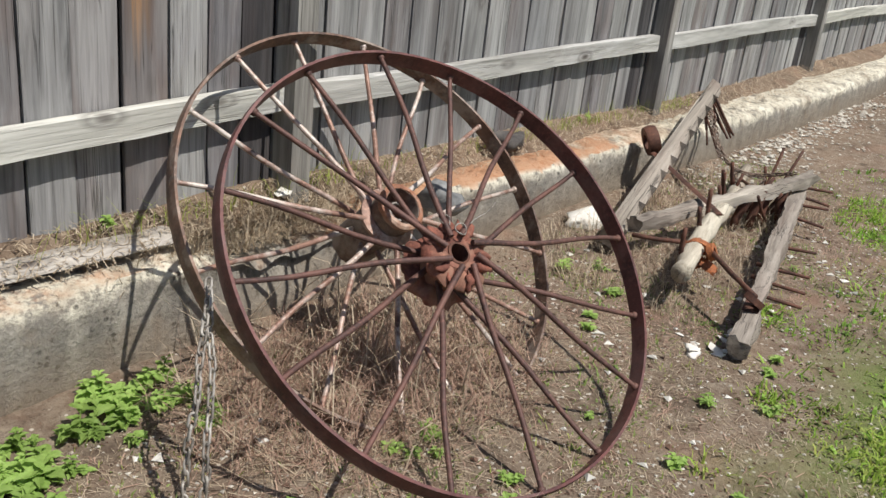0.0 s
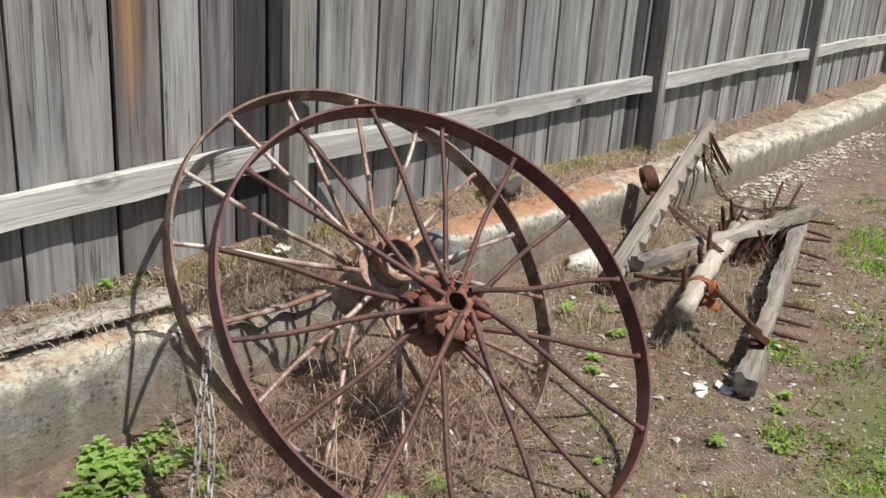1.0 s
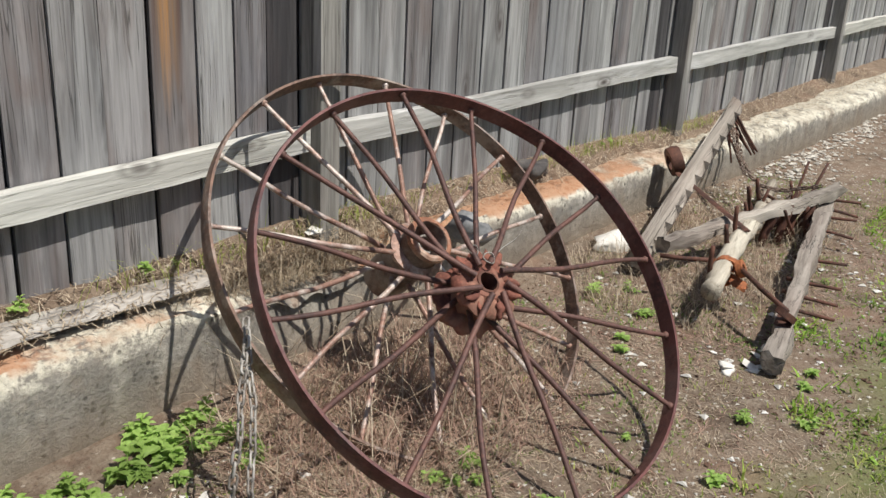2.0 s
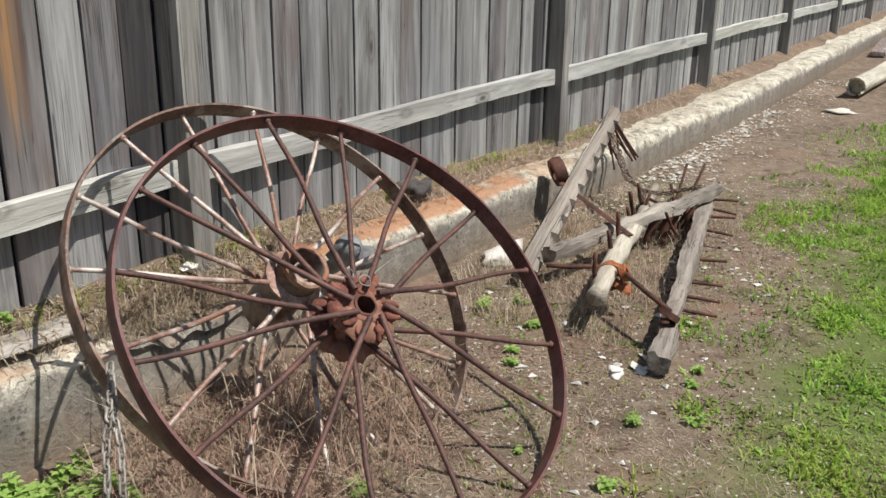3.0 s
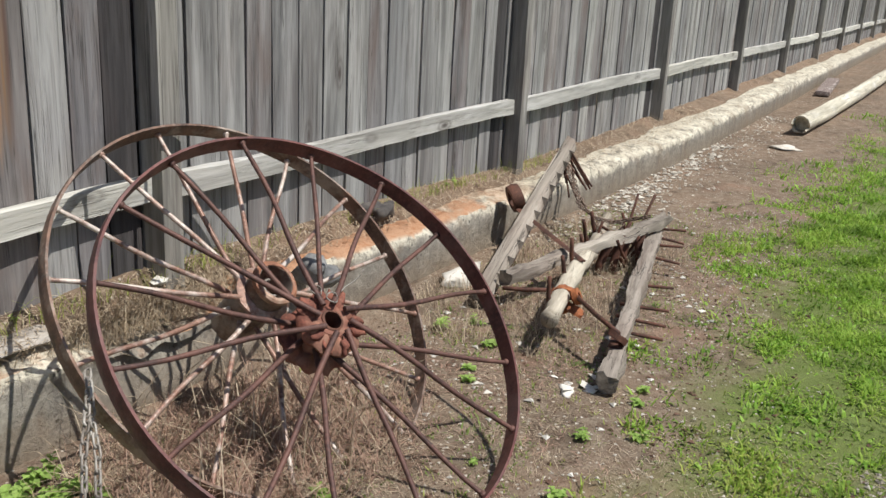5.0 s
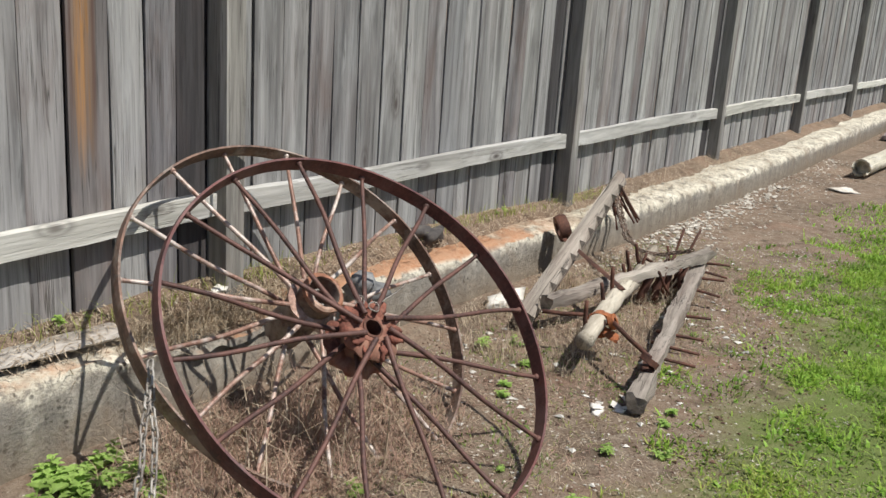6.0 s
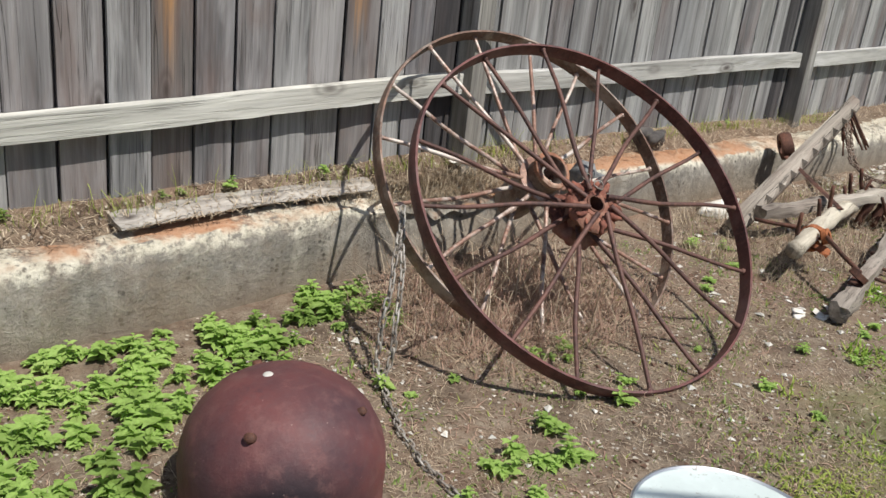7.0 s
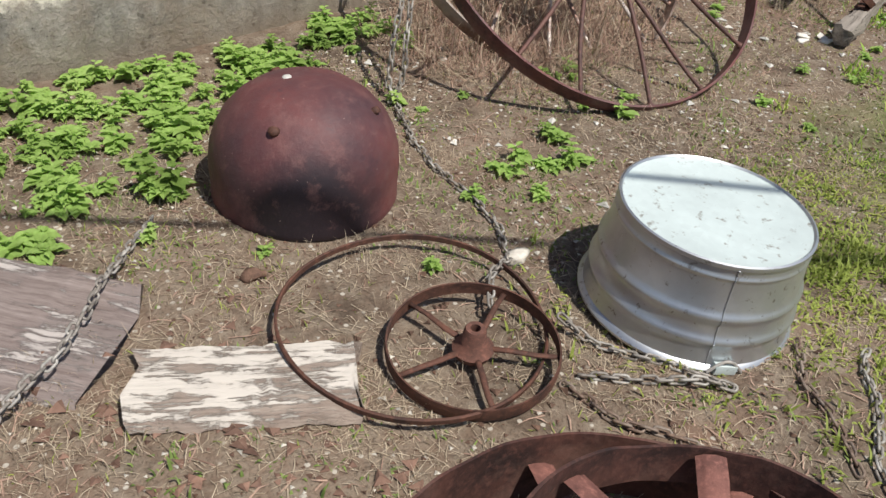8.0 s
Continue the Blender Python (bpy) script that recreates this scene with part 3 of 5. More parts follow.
def make_fence():
    fence = thing("fence", pose(0, 0, 0), "tall weathered grey timber paling fence on the ledge", "fence")
    for k in range(-2, 11):
        x = post_x(k)
        p = piece("post", paling_post(k), POST_WOOD, fence, "grey square timber post", m=pose(x + POST_W / 2, POST_FRONT + POST_W / 2, 1.10))
        a, b = x + POST_W + 0.004, post_x(k + 1) - 0.004
        rail = board(b - a, 0.05, 0.09, 26, 0.0022, k + 50, 0.004)
        for v in rail.verts:
            v.co.z += 0.006 * math.sin(v.co.x * 2.2 + k)
        r = part("rail", rail, RAIL_WOOD, fence, "pale grey horizontal rail")
        r.matrix_basis = between((a, -0.0275, rail_z(a) - 0.045), (b, -0.0275, rail_z(b) - 0.045))
    edges = [-5.84 + 0.157 * i for i in range(30)]
    edges = [e for e in edges if e < -1.40] + [-1.293, -1.138, -0.987, -0.834, -0.681, -0.523, -0.359, -0.212, -0.075, 0.066, 0.172, 0.300, 0.469, 0.623, 0.778, 0.951, 1.121, 1.295, 1.460, 1.630, 1.800, 1.950, 2.119, 2.287, 2.467, 2.643, 2.790, 2.930, 3.010]
    rnd = random.Random(5)
    while edges[-1] < 32:
        edges.append(edges[-1] + rnd.uniform(0.15, 0.19))
    meshes = [paling_mesh(i) for i in range(12)]
    mats = [GREY_WOOD] * 9 + [DARK_WOOD] * 3
    for me, mt in zip(meshes, mats):
        me.materials.append(mt)
    # unseen backing strips, added so the gaps between palings stay dark
    strip = paling_mesh(44)
    strip.transform(Matrix.Diagonal((0.4, 1, 1, 1)))
    strip.materials.append(NEAR_BLACK_WOOD)
    near_black = paling_mesh(55)
    near_black.materials.append(NEAR_BLACK_WOOD)
    stained = paling_mesh(77)
    stained.materials.append(ORANGE_WOOD)
    for i, (a, b) in enumerate(zip(edges, edges[1:])):
        odd = i % 2
        wide = (b - a) - 0.010
        past = (b + 0.02) % BAY
        if past < 0.1 and b > 2:
            b -= past + 0.01
            wide = b - a - 0.004
        piece("cover_strip", strip, None, fence, "", m=pose(a, 0.034, 0))
        me = meshes[rnd.randrange(12)] if a > 0 else meshes[(3, 9, 10, 11, 5, 9, 11)[i % 7]]
        if i in (ORANGE_A, ORANGE_B):
            me = stained
        # palings just left of a post get the near-black wood
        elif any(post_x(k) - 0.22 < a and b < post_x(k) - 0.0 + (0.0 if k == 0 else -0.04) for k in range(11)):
            me = near_black
        piece("paling", me, None, fence, "paling with an orange-brown rain streak" if me is stained else "near-black paling beside a post" if me is near_black else "",
              m=pose((a + b) / 2, 0.007 if odd else 0.001, 0, 0, rnd.uniform(-0.25, 0.25), 0) @ Matrix.Diagonal((wide / 0.16, 1, 1, 1)))


def paling_post(k):
    bm = board(2.0, POST_W, POST_W, 14, 0.0015, k + 90, 0.006)
    bmesh.ops.rotate(bm, verts=bm.verts, matrix=Euler((0, radians(-90), 0)).to_matrix())
    me = bpy.data.meshes.new("post")
    bm.to_mesh(me)
    bm.free()
    return me


ORANGE_A, ORANGE_B = 34, 29
make_fence()


# ---- iron wheels ----
def frame_of(centre, axis):
    n = Vector(axis).normalized()
    u = Vector((0, 0, 1)).cross(n).normalized()
    m = Matrix((u, n.cross(u), n)).transposed().to_4x4()
    m.translation = centre
    return m


def rake_wheel(m, radius, start, label, rim_mat, spoke_mat, hub_parts, flange, group):
    wheel = thing("iron_wheel", m, label, "wheel", group)
    h, t = 0.030, 0.008
    prof = [(radius, -h), (radius - 0.001, 0), (radius, h), (radius + t, h), (radius + t + 0.004, h * 0.4), (radius + t + 0.004, -h * 0.4), (radius + t, -h)]
    bm = lathe(prof, 96, close=True)
    for v in bm.verts:
        a = math.atan2(v.co.y, v.co.x)
        v.co.z += 0.006 * math.sin(2 * a + radius) + 0.003 * math.sin(5 * a)
    part("rim", bm, rim_mat, wheel)
    for k in range(16):
        a = radians(start - 22.5 * k)
        side = 1 if k % 2 else -1
        c = Vector((math.cos(a), math.sin(a), 0))
        tw = Vector((-math.sin(a), math.cos(a), 0)) * 0.02 * side
        bm = rod(c * 0.045 + tw + Vector((0, 0, flange * side)), c * (radius + 0.002) + Vector((0, 0, 0.01 * side)), 0.0092, 0.0074, 8, 8, 0.008, k + int(start))
        bmesh.ops.create_icosphere(bm, subdivisions=1, radius=0.0135, matrix=Matrix.Translation(c * (radius - 0.004) + Vector((0, 0, 0.01 * side))))
        part("spoke", smooth(bm, 60), spoke_mat, wheel)
    hub_parts(wheel)
    return wheel


def flaked(bm, amount, seed):
    """Scales and pits of heavy rust."""
    for v in bm.verts:
        v.co += Vector((1, 0.6, 1.2)) * amount * noise.noise(v.co * 38 + Vector((seed, 0, 0)))
        v.co *= 1 + amount * 4 * noise.noise(v.co * 90 + Vector((0, seed, 0)))
    return bm


def front_hub(wheel):
    bm = lathe([(0.034, -0.15), (0.062, -0.15), (0.066, -0.06), (0.058, -0.03), (0.064, 0.02), (0.052, 0.034), (0.034, 0.03)], 36, close=True)
    hub = part("hub", flaked(bm, 0.004, 1), HUB_RUST, wheel, "flaking red-rusted hub with an open bore")
    for z, r in ((-0.095, 0.112), (0.008, 0.104)):
        bm = lathe([(0.046, z - 0.016), (r * 0.75, z - 0.016), (r * 0.94, z - 0.013), (r, z), (r * 0.95, z + 0.012), (r * 0.8, z + 0.02), (r * 0.62, z + 0.024), (0.046, z + 0.016)], 80)
        for v in bm.verts:
            a = math.atan2(v.co.y, v.co.x)
            q = math.hypot(v.co.x, v.co.y)
            k = 1 + (0.05 * math.sin(10 * a) + 0.07 * noise.noise(v.co * 45)) * (q > 0.07)
            v.co.x, v.co.y = v.co.x * k, v.co.y * k
            v.co.z += (0.006 * math.sin(10 * a + 1) + 0.010 * noise.noise(v.co * 60)) * (q > 0.05)
        part("hub_flange", bm, HUB_RUST, hub, "lobed red-rusted flange")
    for k in range(13):
        a = radians(27.7 * k + 9 + 6 * math.sin(k * 2.3))
        r = 0.080 + 0.010 * math.sin(k * 1.7)
        bm = flaked(lump(0.0175, k + 3, (1.4, 0.85, 0.7), 0.55, 2), 0.006, k)
        part("lug", bm, HUB_RUST, hub, "flaking rusted lug").matrix_basis = pose(r * math.cos(a), r * math.sin(a), 0.028 + 0.006 * math.sin(k * 3.1), 0, 0, math.degrees(a))
    part("axle_sleeve", flaked(lathe([(0.027, -0.12), (0.034, -0.12), (0.035, 0.034), (0.028, 0.036)], 28, close=True), 0.002, 5), DARK_RUST, hub)
    part("axle_end", lathe([(0.0, -0.10), (0.0268, -0.10), (0.0268, -0.06), (0.0, -0.058)], 16), DARK_RUST, hub)
    for x, y, z, r in ((0.022, 0.058, 0.058, 0.018), (-0.005, 0.098, 0.045, 0.016)):
        ring = [(x + r * math.cos(i * 0.52), y + r * math.sin(i * 0.52), z + 0.004 * math.sin(i)) for i in range(13)]
        part("wire_loop", tube(ring, 0.0022, 6), STEEL, hub, "thin pale wire loop")
    part("wire", tube([(0.03 + 0.03 * i, 0.05 + 0.013 * i + 0.006 * math.sin(i), 0.055 - 0.003 * i) for i in range(7)], 0.0016, 6), STEEL, hub, "thin pale wire")


def back_hub(wheel):
    bm = lathe([(0.052, -0.17), (0.074, -0.17), (0.078, -0.10), (0.072, 0.02), (0.068, 0.10), (0.073, 0.116), (0.072, 0.128), (0.058, 0.129), (0.0555, 0.10), (0.054, 0.0)], 40, close=True)
    hub = part("hub", flaked(bm, 0.002, 9), BACK_RUST, wheel, "wide hub barrel with worn pale rust")
    bm = lathe([(0.0735, 0.106), (0.077, 0.112), (0.077, 0.128), (0.070, 0.133), (0.060, 0.132), (0.059, 0.127), (0.0725, 0.124)], 40, close=True)
    part("hub_lip", flaked(bm, 0.002, 4), LIP_RUST, hub, "worn pale orange lip of the open hub")
    bm = lathe([(0.068, 0.03), (0.094, 0.036), (0.097, 0.05), (0.072, 0.062)], 36)
    part("hub_flange", flaked(bm, 0.002, 6), PALE_SPOKE, hub)
    part("axle_plug", lathe([(0.0, -0.03), (0.0538, -0.03), (0.0538, -0.01), (0.020, 0.0), (0.018, 0.06), (0.0, 0.064)], 20), DARK_RUST, hub)
    ring = [(0.0 + 0.03 * math.cos(0.4 + i * 0.42), -0.004 + 0.03 * math.sin(0.4 + i * 0.42), 0.098) for i in range(11)]
    part("pin_ring", tube(ring, 0.0045, 8), STEEL, hub, "bent steel ring in the hub")


LIP_RUST = rusty("worn_lip_rust", (0.34, 0.15, 0.085), (0.16, 0.075, 0.05), (0.62, 0.50, 0.40), 0.6, 0.6)
WHEEL_GROUP = "pair of rake wheels leaning by the ledge"
rake_wheel(frame_of((-0.128, -0.951, 0.456), (-0.138, -0.661, 0.738)), 0.674, 107.0,
           "large red-rusted iron spoked wheel leaning back", FRONT_RUST, SPOKE_RUST, front_hub, 0.05, WHEEL_GROUP)
rake_wheel(frame_of((-0.004, -0.574, 0.412), (-0.09, -0.722, 0.686)), 0.670, 91.0,
           "large grey-brown iron wheel with worn spokes, sun glints coloured pale", BACK_RUST, PALE_SPOKE, back_hub, 0.05, WHEEL_GROUP)


# ---- wooden harrow ----
def harrow():
    h = thing("harrow", pose(1.890, -0.991, 0), "broken grey timber harrow frame with rusty spikes", "harrow")
    back = h.matrix_basis.inverted()

    def beam(a, b, w, t, seed, label, up=(0, 0, 1), mat=BEAM_WOOD, rough=0.008):
        bm = board((Vector(b) - Vector(a)).length, w, t, 44, rough * 0.5, seed, 0.008, 0.03)
        for v in bm.verts:
            g = Vector((v.co.x * 5, v.co.y * 6 + seed, v.co.z * 6))
            v.co.y += rough * 2.2 * noise.noise(g) + rough * noise.noise(g * 3.3)
            v.co.z += rough * 2.2 * noise.noise(g + Vector((9, 0, 0))) + rough * noise.noise(g * 3.3 + Vector((5, 0, 0)))
        return piece_of(bm, "beam", mat, label, between(a, b, up))

    def piece_of(bm, name, mat, label, m):
        ob = part(name, bm, mat, h, label)
        ob.matrix_basis = back @ m
        return ob

    foot, tip = Vector((1.36, -0.702, 0.080)), Vector((3.286, -0.317, 0.46))
    n = 11
    bm = bmesh.new()
    length, prev = (tip - foot).length, None
    rings = []
    for i in range(n):
        for f, w in ((0.03, 0.066), (0.5, 0.050), (0.97, 0.028)):
            x = length * ((i + f) / n - 0.5)
            rings.append([bm.verts.new(c) for c in ((x, -0.065, -0.040), (x, -0.066, -0.020), (x, -w, 0.026), (x, 0.026, 0.028), (x, 0.024, -0.040))])
    for a, b in zip(rings, rings[1:]):
        for i in range(5):
            bm.faces.new((a[i], b[i], b[(i + 1) % 5], a[(i + 1) % 5]))
    bm.faces.new(rings[0])
    bm.faces.new(rings[-1][::-1])
    bmesh.ops.recalc_face_normals(bm, faces=bm.faces)
    piece_of(bm, "notched_beam", BEAM_WOOD, "grey beam with a row of step notches", between(foot, tip, (-0.35, -0.5, 0.8)))
    # the shadow in the notches is put into this slat's dark colour
    bm = board(length * 0.95, 0.052, 0.030, 30, 0.0025, 31, 0.004, 0.02)
    piece_of(bm, "under_beam", NOTCH_SHADE_WOOD, "weathered slat under the notches, coloured dark as their shadow", between(foot, tip, (-0.35, -0.5, 0.8)) @ pose(-length * 0.02, -0.046, -0.057))
    beam((1.484, -0.789, 0.135), (2.772, -1.131, 0.195), 0.068, 0.062, 3, "split bleached cross beam", mat=CROSS_WOOD)
    bm = rod((1.06, -1.177, 0.155), (3.042, -0.700, 0.08), 0.042, 0.032, 14, 24, 0.02, 4)
    for v in bm.verts:
        v.co += Vector((0, 0, 1)) * 0.014 * noise.noise(v.co * 9) + Vector((0, 1, 0)) * 0.012 * noise.noise(v.co * 7 + Vector((4, 0, 0)))
    mm = between((1.06, -1.177, 0.155), (3.042, -0.700, 0.08))
    bm.transform(mm.inverted())
    piece_of(bm, "round_pole", LOG_WOOD, "bleached round pole", mm)
    beam((0.854, -1.503, 0.055), (2.918, -1.048, 0.12), 0.074, 0.076, 7, "grey beam with a split end")

    def iron(name, a, b, r, mat=DARK_RUST, label="", r1=None):
        bm = rod(a, b, r, r1, 8, 4, r * 0.3, 3)
        bm.transform(Matrix.Translation(-Vector(a)))
        return piece_of(bm, name, mat, label, Matrix.Translation(a))

    ra, rb = Vector((0.854, -1.503, 0.055)), Vector((2.918, -1.048, 0.12))
    for f in (0.24, 0.31, 0.38, 0.51, 0.74, 0.82, 0.91, 0.97):
        c = ra.lerp(rb, f)
        iron("spike", c + Vector((-0.02, 0.05, 0.0)), c + Vector((0.03, -0.16, -0.015 + 0.02 * math.sin(f * 40))), 0.009, DARK_RUST, r1=0.007)
    iron("tie_rod", (1.255, -0.867, 0.165), (1.342, -1.047, 0.17), 0.010)
    iron("tie_rod", (1.293, -1.196, 0.185), (1.070, -1.459, 0.16), 0.010)
    for c, d in (((1.224, -1.101, 0.12), (-0.02, 0.0, 0.16)), ((1.787, -0.980, 0.12), (-0.02, 0.01, 0.17)), ((1.577, -1.039, 0.12), (-0.04, 0.02, 0.15)), ((2.318, -0.854, 0.1), (-0.05, 0.02, 0.15)), ((2.530, -0.816, 0.1), (-0.04, 0.02, 0.14)), ((2.090, -0.933, 0.1), (-0.03, 0.03, 0.13))):
        iron("spike", c, Vector(c) + Vector(d), 0.012, ORANGE_RUST if c[0] < 1 else DARK_RUST, r1=0.009)
    bm = lathe([(0.046, -0.028), (0.058, -0.03), (0.066, 0.0), (0.058, 0.028), (0.046, 0.03)], 20, close=True)
    for v in bm.verts:
        v.co *= 1 + 0.25 * noise.noise(v.co * 30)
    piece_of(bm, "clamp", ORANGE_RUST, "bright orange rusted iron clamp", between((1.307, -1.122, 0.135), (1.417, -1.093, 0.132)) @ pose(0, 0, 0, 0, 90, 0))
    for k, (x, y, z) in enumerate(((1.330, -1.062, 0.145), (1.352, -1.158, 0.150), (1.318, -1.176, 0.118))):
        bm = flaked(board(0.085, 0.05, 0.012, 5, 0.003, k + 60, 0.004, 0.01), 0.006, k)
        piece_of(bm, "clamp_plate", ORANGE_RUST, "flaking bright orange iron plate", pose(x, y, z, 55 - 40 * k, 30 - 25 * k, 20 + 35 * k))
    bm = lathe([(0.016, -0.012), (0.036, -0.012), (0.036, 0.012), (0.016, 0.012)], 16, close=True)
    piece_of(bm, "clamp_eye", ORANGE_RUST, "", pose(1.313, -1.187, 0.18, 60, 20, 0))
    bm = lathe([(0.02, -0.01), (0.042, -0.012), (0.042, 0.012), (0.02, 0.012)], 16, close=True)
    piece_of(bm, "eye_bolt", DARK_RUST, "", pose(1.080, -1.454, 0.14, 20, 30, 0))
    bm = board(0.11, 0.06, 0.008, 3, 0.001, 8)
    piece_of(bm, "plate", DARK_RUST, "", pose(1.110, -1.444, 0.106, 0, -3, 12))
    bm = board(0.78, 0.035, 0.01, 6, 0.001, 9)
    piece_of(bm, "strap", DARK_RUST, "dark flat iron strap", between((2.190, -0.554, 0.23), (1.845, -0.941, 0.20)))
    bm = lathe([(0.04, -0.03), (0.075, -0.03), (0.082, 0.0), (0.075, 0.03), (0.04, 0.03)], 22, close=True)
    piece_of(bm, "pulley", DARK_RUST, "dark rusted round pulley", pose(2.380, -0.386, 0.27, 70, 10, 40))
    for i, (x, y) in enumerate(((2.248, -0.993), (2.333, -1.024), (2.425, -1.025), (2.531, -1.065))):
        iron("hanging_iron", (x, y, 0.19), (x - 0.05, y - 0.02 * i + 0.03, 0.0), 0.026, DARK_RUST, r1=0.02)
    rnd = random.Random(6)
    for i in range(9):
        top = Vector((3.12 + rnd.uniform(-0.1, 0.1), -0.36 + rnd.uniform(-0.03, 0.03), 0.42 + rnd.uniform(-0.03, 0.02)))
        iron("hanging_rod", top, top + Vector((rnd.uniform(-0.22, 0.02), rnd.uniform(-0.22, -0.04), rnd.uniform(-0.28, -0.14))), 0.006, DARK_RUST)
    for i in range(10):
        c = Vector((2.35 + rnd.uniform(-0.1, 0.55), -0.93 + rnd.uniform(-0.14, 0.14), 0.03))
        iron("loose_rod", c, c + Vector((rnd.uniform(-0.2, 0.2), rnd.uniform(-0.1, 0.1), rnd.uniform(0.10, 0.26))), 0.008, DARK_RUST)


harrow()


# ---- pot, tub and small iron ----
def pot():
    p = thing("cauldron", pose(-1.541, -1.202, -0.006, 0, 0, 20) @ Matrix.Diagonal((1.021, 1.021, 0.936, 1)), "upturned dull red cast iron cauldron on the earth", "cauldron")
    prof = [(0.222, 0.0), (0.243, 0.0), (0.247, 0.012), (0.246, 0.022), (0.246, 0.06), (0.248, 0.11), (0.244, 0.16), (0.232, 0.205), (0.210, 0.25), (0.178, 0.29), (0.138, 0.322), (0.09, 0.343), (0.045, 0.352), (0.0, 0.354)]
    bm = lathe(prof, 64)
    for v in bm.verts:
        v.co *= 1 + 0.006 * noise.noise(v.co * 6)
    part("body", bm, POT_IRON, p)
    for a, r, z, k in ((-149, 0.178, 0.288, 1.0), (-49, 0.178, 0.288, 0.8), (80, 0.178, 0.288, 1.0)):
        c = Vector((math.cos(radians(a - 20)), math.sin(radians(a - 20)), 0))
        bm = flaked(rod((0, 0, -0.012), (0, 0, 0.013), 0.016 * k, 0.012 * k, 12, 3), 0.002, a)
        q = part("foot", bm, DARK_RUST, p, "worn stub of a foot")
        q.matrix_basis = Matrix.Translation(c * r + Vector((0, 0, z))) @ (c + Vector((0, 0, 0.9))).to_track_quat("Z", "Y").to_matrix().to_4x4()
    spot = lathe([(0.0, 0.004), (0.006, 0.0045), (0.010, 0.003), (0.0125, 0.0)], 14)
    q = part("spot", spot, WHITE_STONE, p, "small white paint spot")
    c = Vector((math.cos(radians(103)), math.sin(radians(103)), 0))
    q.matrix_basis = Matrix.Translation(c * 0.049 + Vector((0, 0, 0.3505))) @ (c * 0.12 + Vector((0, 0, 1))).to_track_quat("Z", "Y").to_matrix().to_4x4()


def tub():
    t = thing("washtub", pose(-1.062, -2.129, -0.004, 3, 2, 0) @ Matrix.Diagonal((1.03, 1.03, 1.07, 1)), "upturned galvanised steel washtub", "washtub")
    wall = lambda z: 0.2475 - 0.118 * z
    prof = [(0.248, 0.0), (0.256, 0.002), (0.258, 0.009), (0.252, 0.016), (0.247, 0.019)]
    for z, out, half in ((0.072, 0.0075, 0.013), (0.130, 0.0075, 0.013), (0.224, 0.003, 0.006)):
        prof += [(wall(z - half * 1.6), z - half * 1.6), (wall(z) + out * 0.35, z - half * 0.7), (wall(z) + out, z - half * 0.2), (wall(z) + out, z + half * 0.25), (wall(z) + out * 0.35, z + half * 0.75), (wall(z + half * 1.6), z + half * 1.6)]
    prof += [(0.2195, 0.246), (0.224, 0.250), (0.224, 0.258), (0.219, 0.260), (0.215, 0.256)]
    part("side", lathe(prof, 72), TUB_SIDE, t)
    # the base is paler and less metallic than the side
    base = lathe([(0.2155, 0.2555), (0.21, 0.2535), (0.12, 0.2545), (0.05, 0.2555), (0.0, 0.255)], 64)
    part("base", base, TUB_TOP, t, "pale matt steel base")
    seam = [(0.2575 * 0 + r + 0.0015, 0, z) for r, z in prof[4:-3]]
    bm = tube(seam, 0.0014, 6)
    q = part("seam", bm, TUB_SIDE, t)
    q.matrix_basis = pose(0, 0, 0, 0, 0, 227)
    bm = board(0.05, 0.02, 0.026, 3, 0.0005, 2, 0.004)
    bracket = part("handle_bracket", bm, TUB_TOP, t, "shiny tin handle bracket")
    bracket.matrix_basis = pose(0, 0, 0, 0, 0, 236) @ pose(0.258, 0, 0.02, 0, 0, 90)
    bm = tube([(-0.04 + 0.08 * i / 10, -0.004, -0.008 + 0.03 * math.sin(math.pi * i / 10)) for i in range(11)], 0.004, 8)
    part("handle", bm, STEEL, bracket, "wire drop handle")


def iron_ring():
    bm = lathe([(0.314, -0.007), (0.317, -0.009), (0.321, -0.007), (0.322, 0.005), (0.318, 0.008), (0.3145, 0.006)], 90, close=True)
    for v in bm.verts:
        a = math.atan2(v.co.y, v.co.x)
        v.co.z += 0.006 * math.sin(2 * a + 1) + 0.003 * math.sin(3 * a)
        v.co *= 1 + 0.012 * math.sin(2 * a + 0.4)
    tagged(part("iron_hoop", bm, DARK_RUST), "thin rusty iron hoop lying on the earth", "hoop").matrix_basis = pose(-1.682, -1.828, 0.03, 2, 1, 0) @ Matrix.Diagonal((0.97, 0.97, 1, 1))


def small_wheel():
    w = thing("small_wheel", pose(-1.637, -1.978, 0.03, 3, -4, 0) @ Matrix.Diagonal((0.95, 0.95, 0.62, 1)), "small rusty spoked iron wheel lying flat", "wheel")
    part("rim", lathe([(0.199, -0.027), (0.203, -0.028), (0.2055, 0.0), (0.203, 0.026), (0.199, 0.025), (0.2, 0.0)], 60, close=True), DARK_RUST, w)
    part("hub", lathe([(0.012, -0.03), (0.042, -0.03), (0.05, 0.0), (0.030, 0.03), (0.026, 0.085), (0.022, 0.095), (0.012, 0.095)], 20, close=True), ORANGE_WORN, w, "upright rusty hub")
    for k in range(5):
        a = radians(25 + 72 * k)
        c = Vector((math.cos(a), math.sin(a), 0))
        part("spoke", rod(c * 0.035, c * 0.198, 0.0085, 0.007, 8, 3, 0.003, k), DARK_RUST, w)


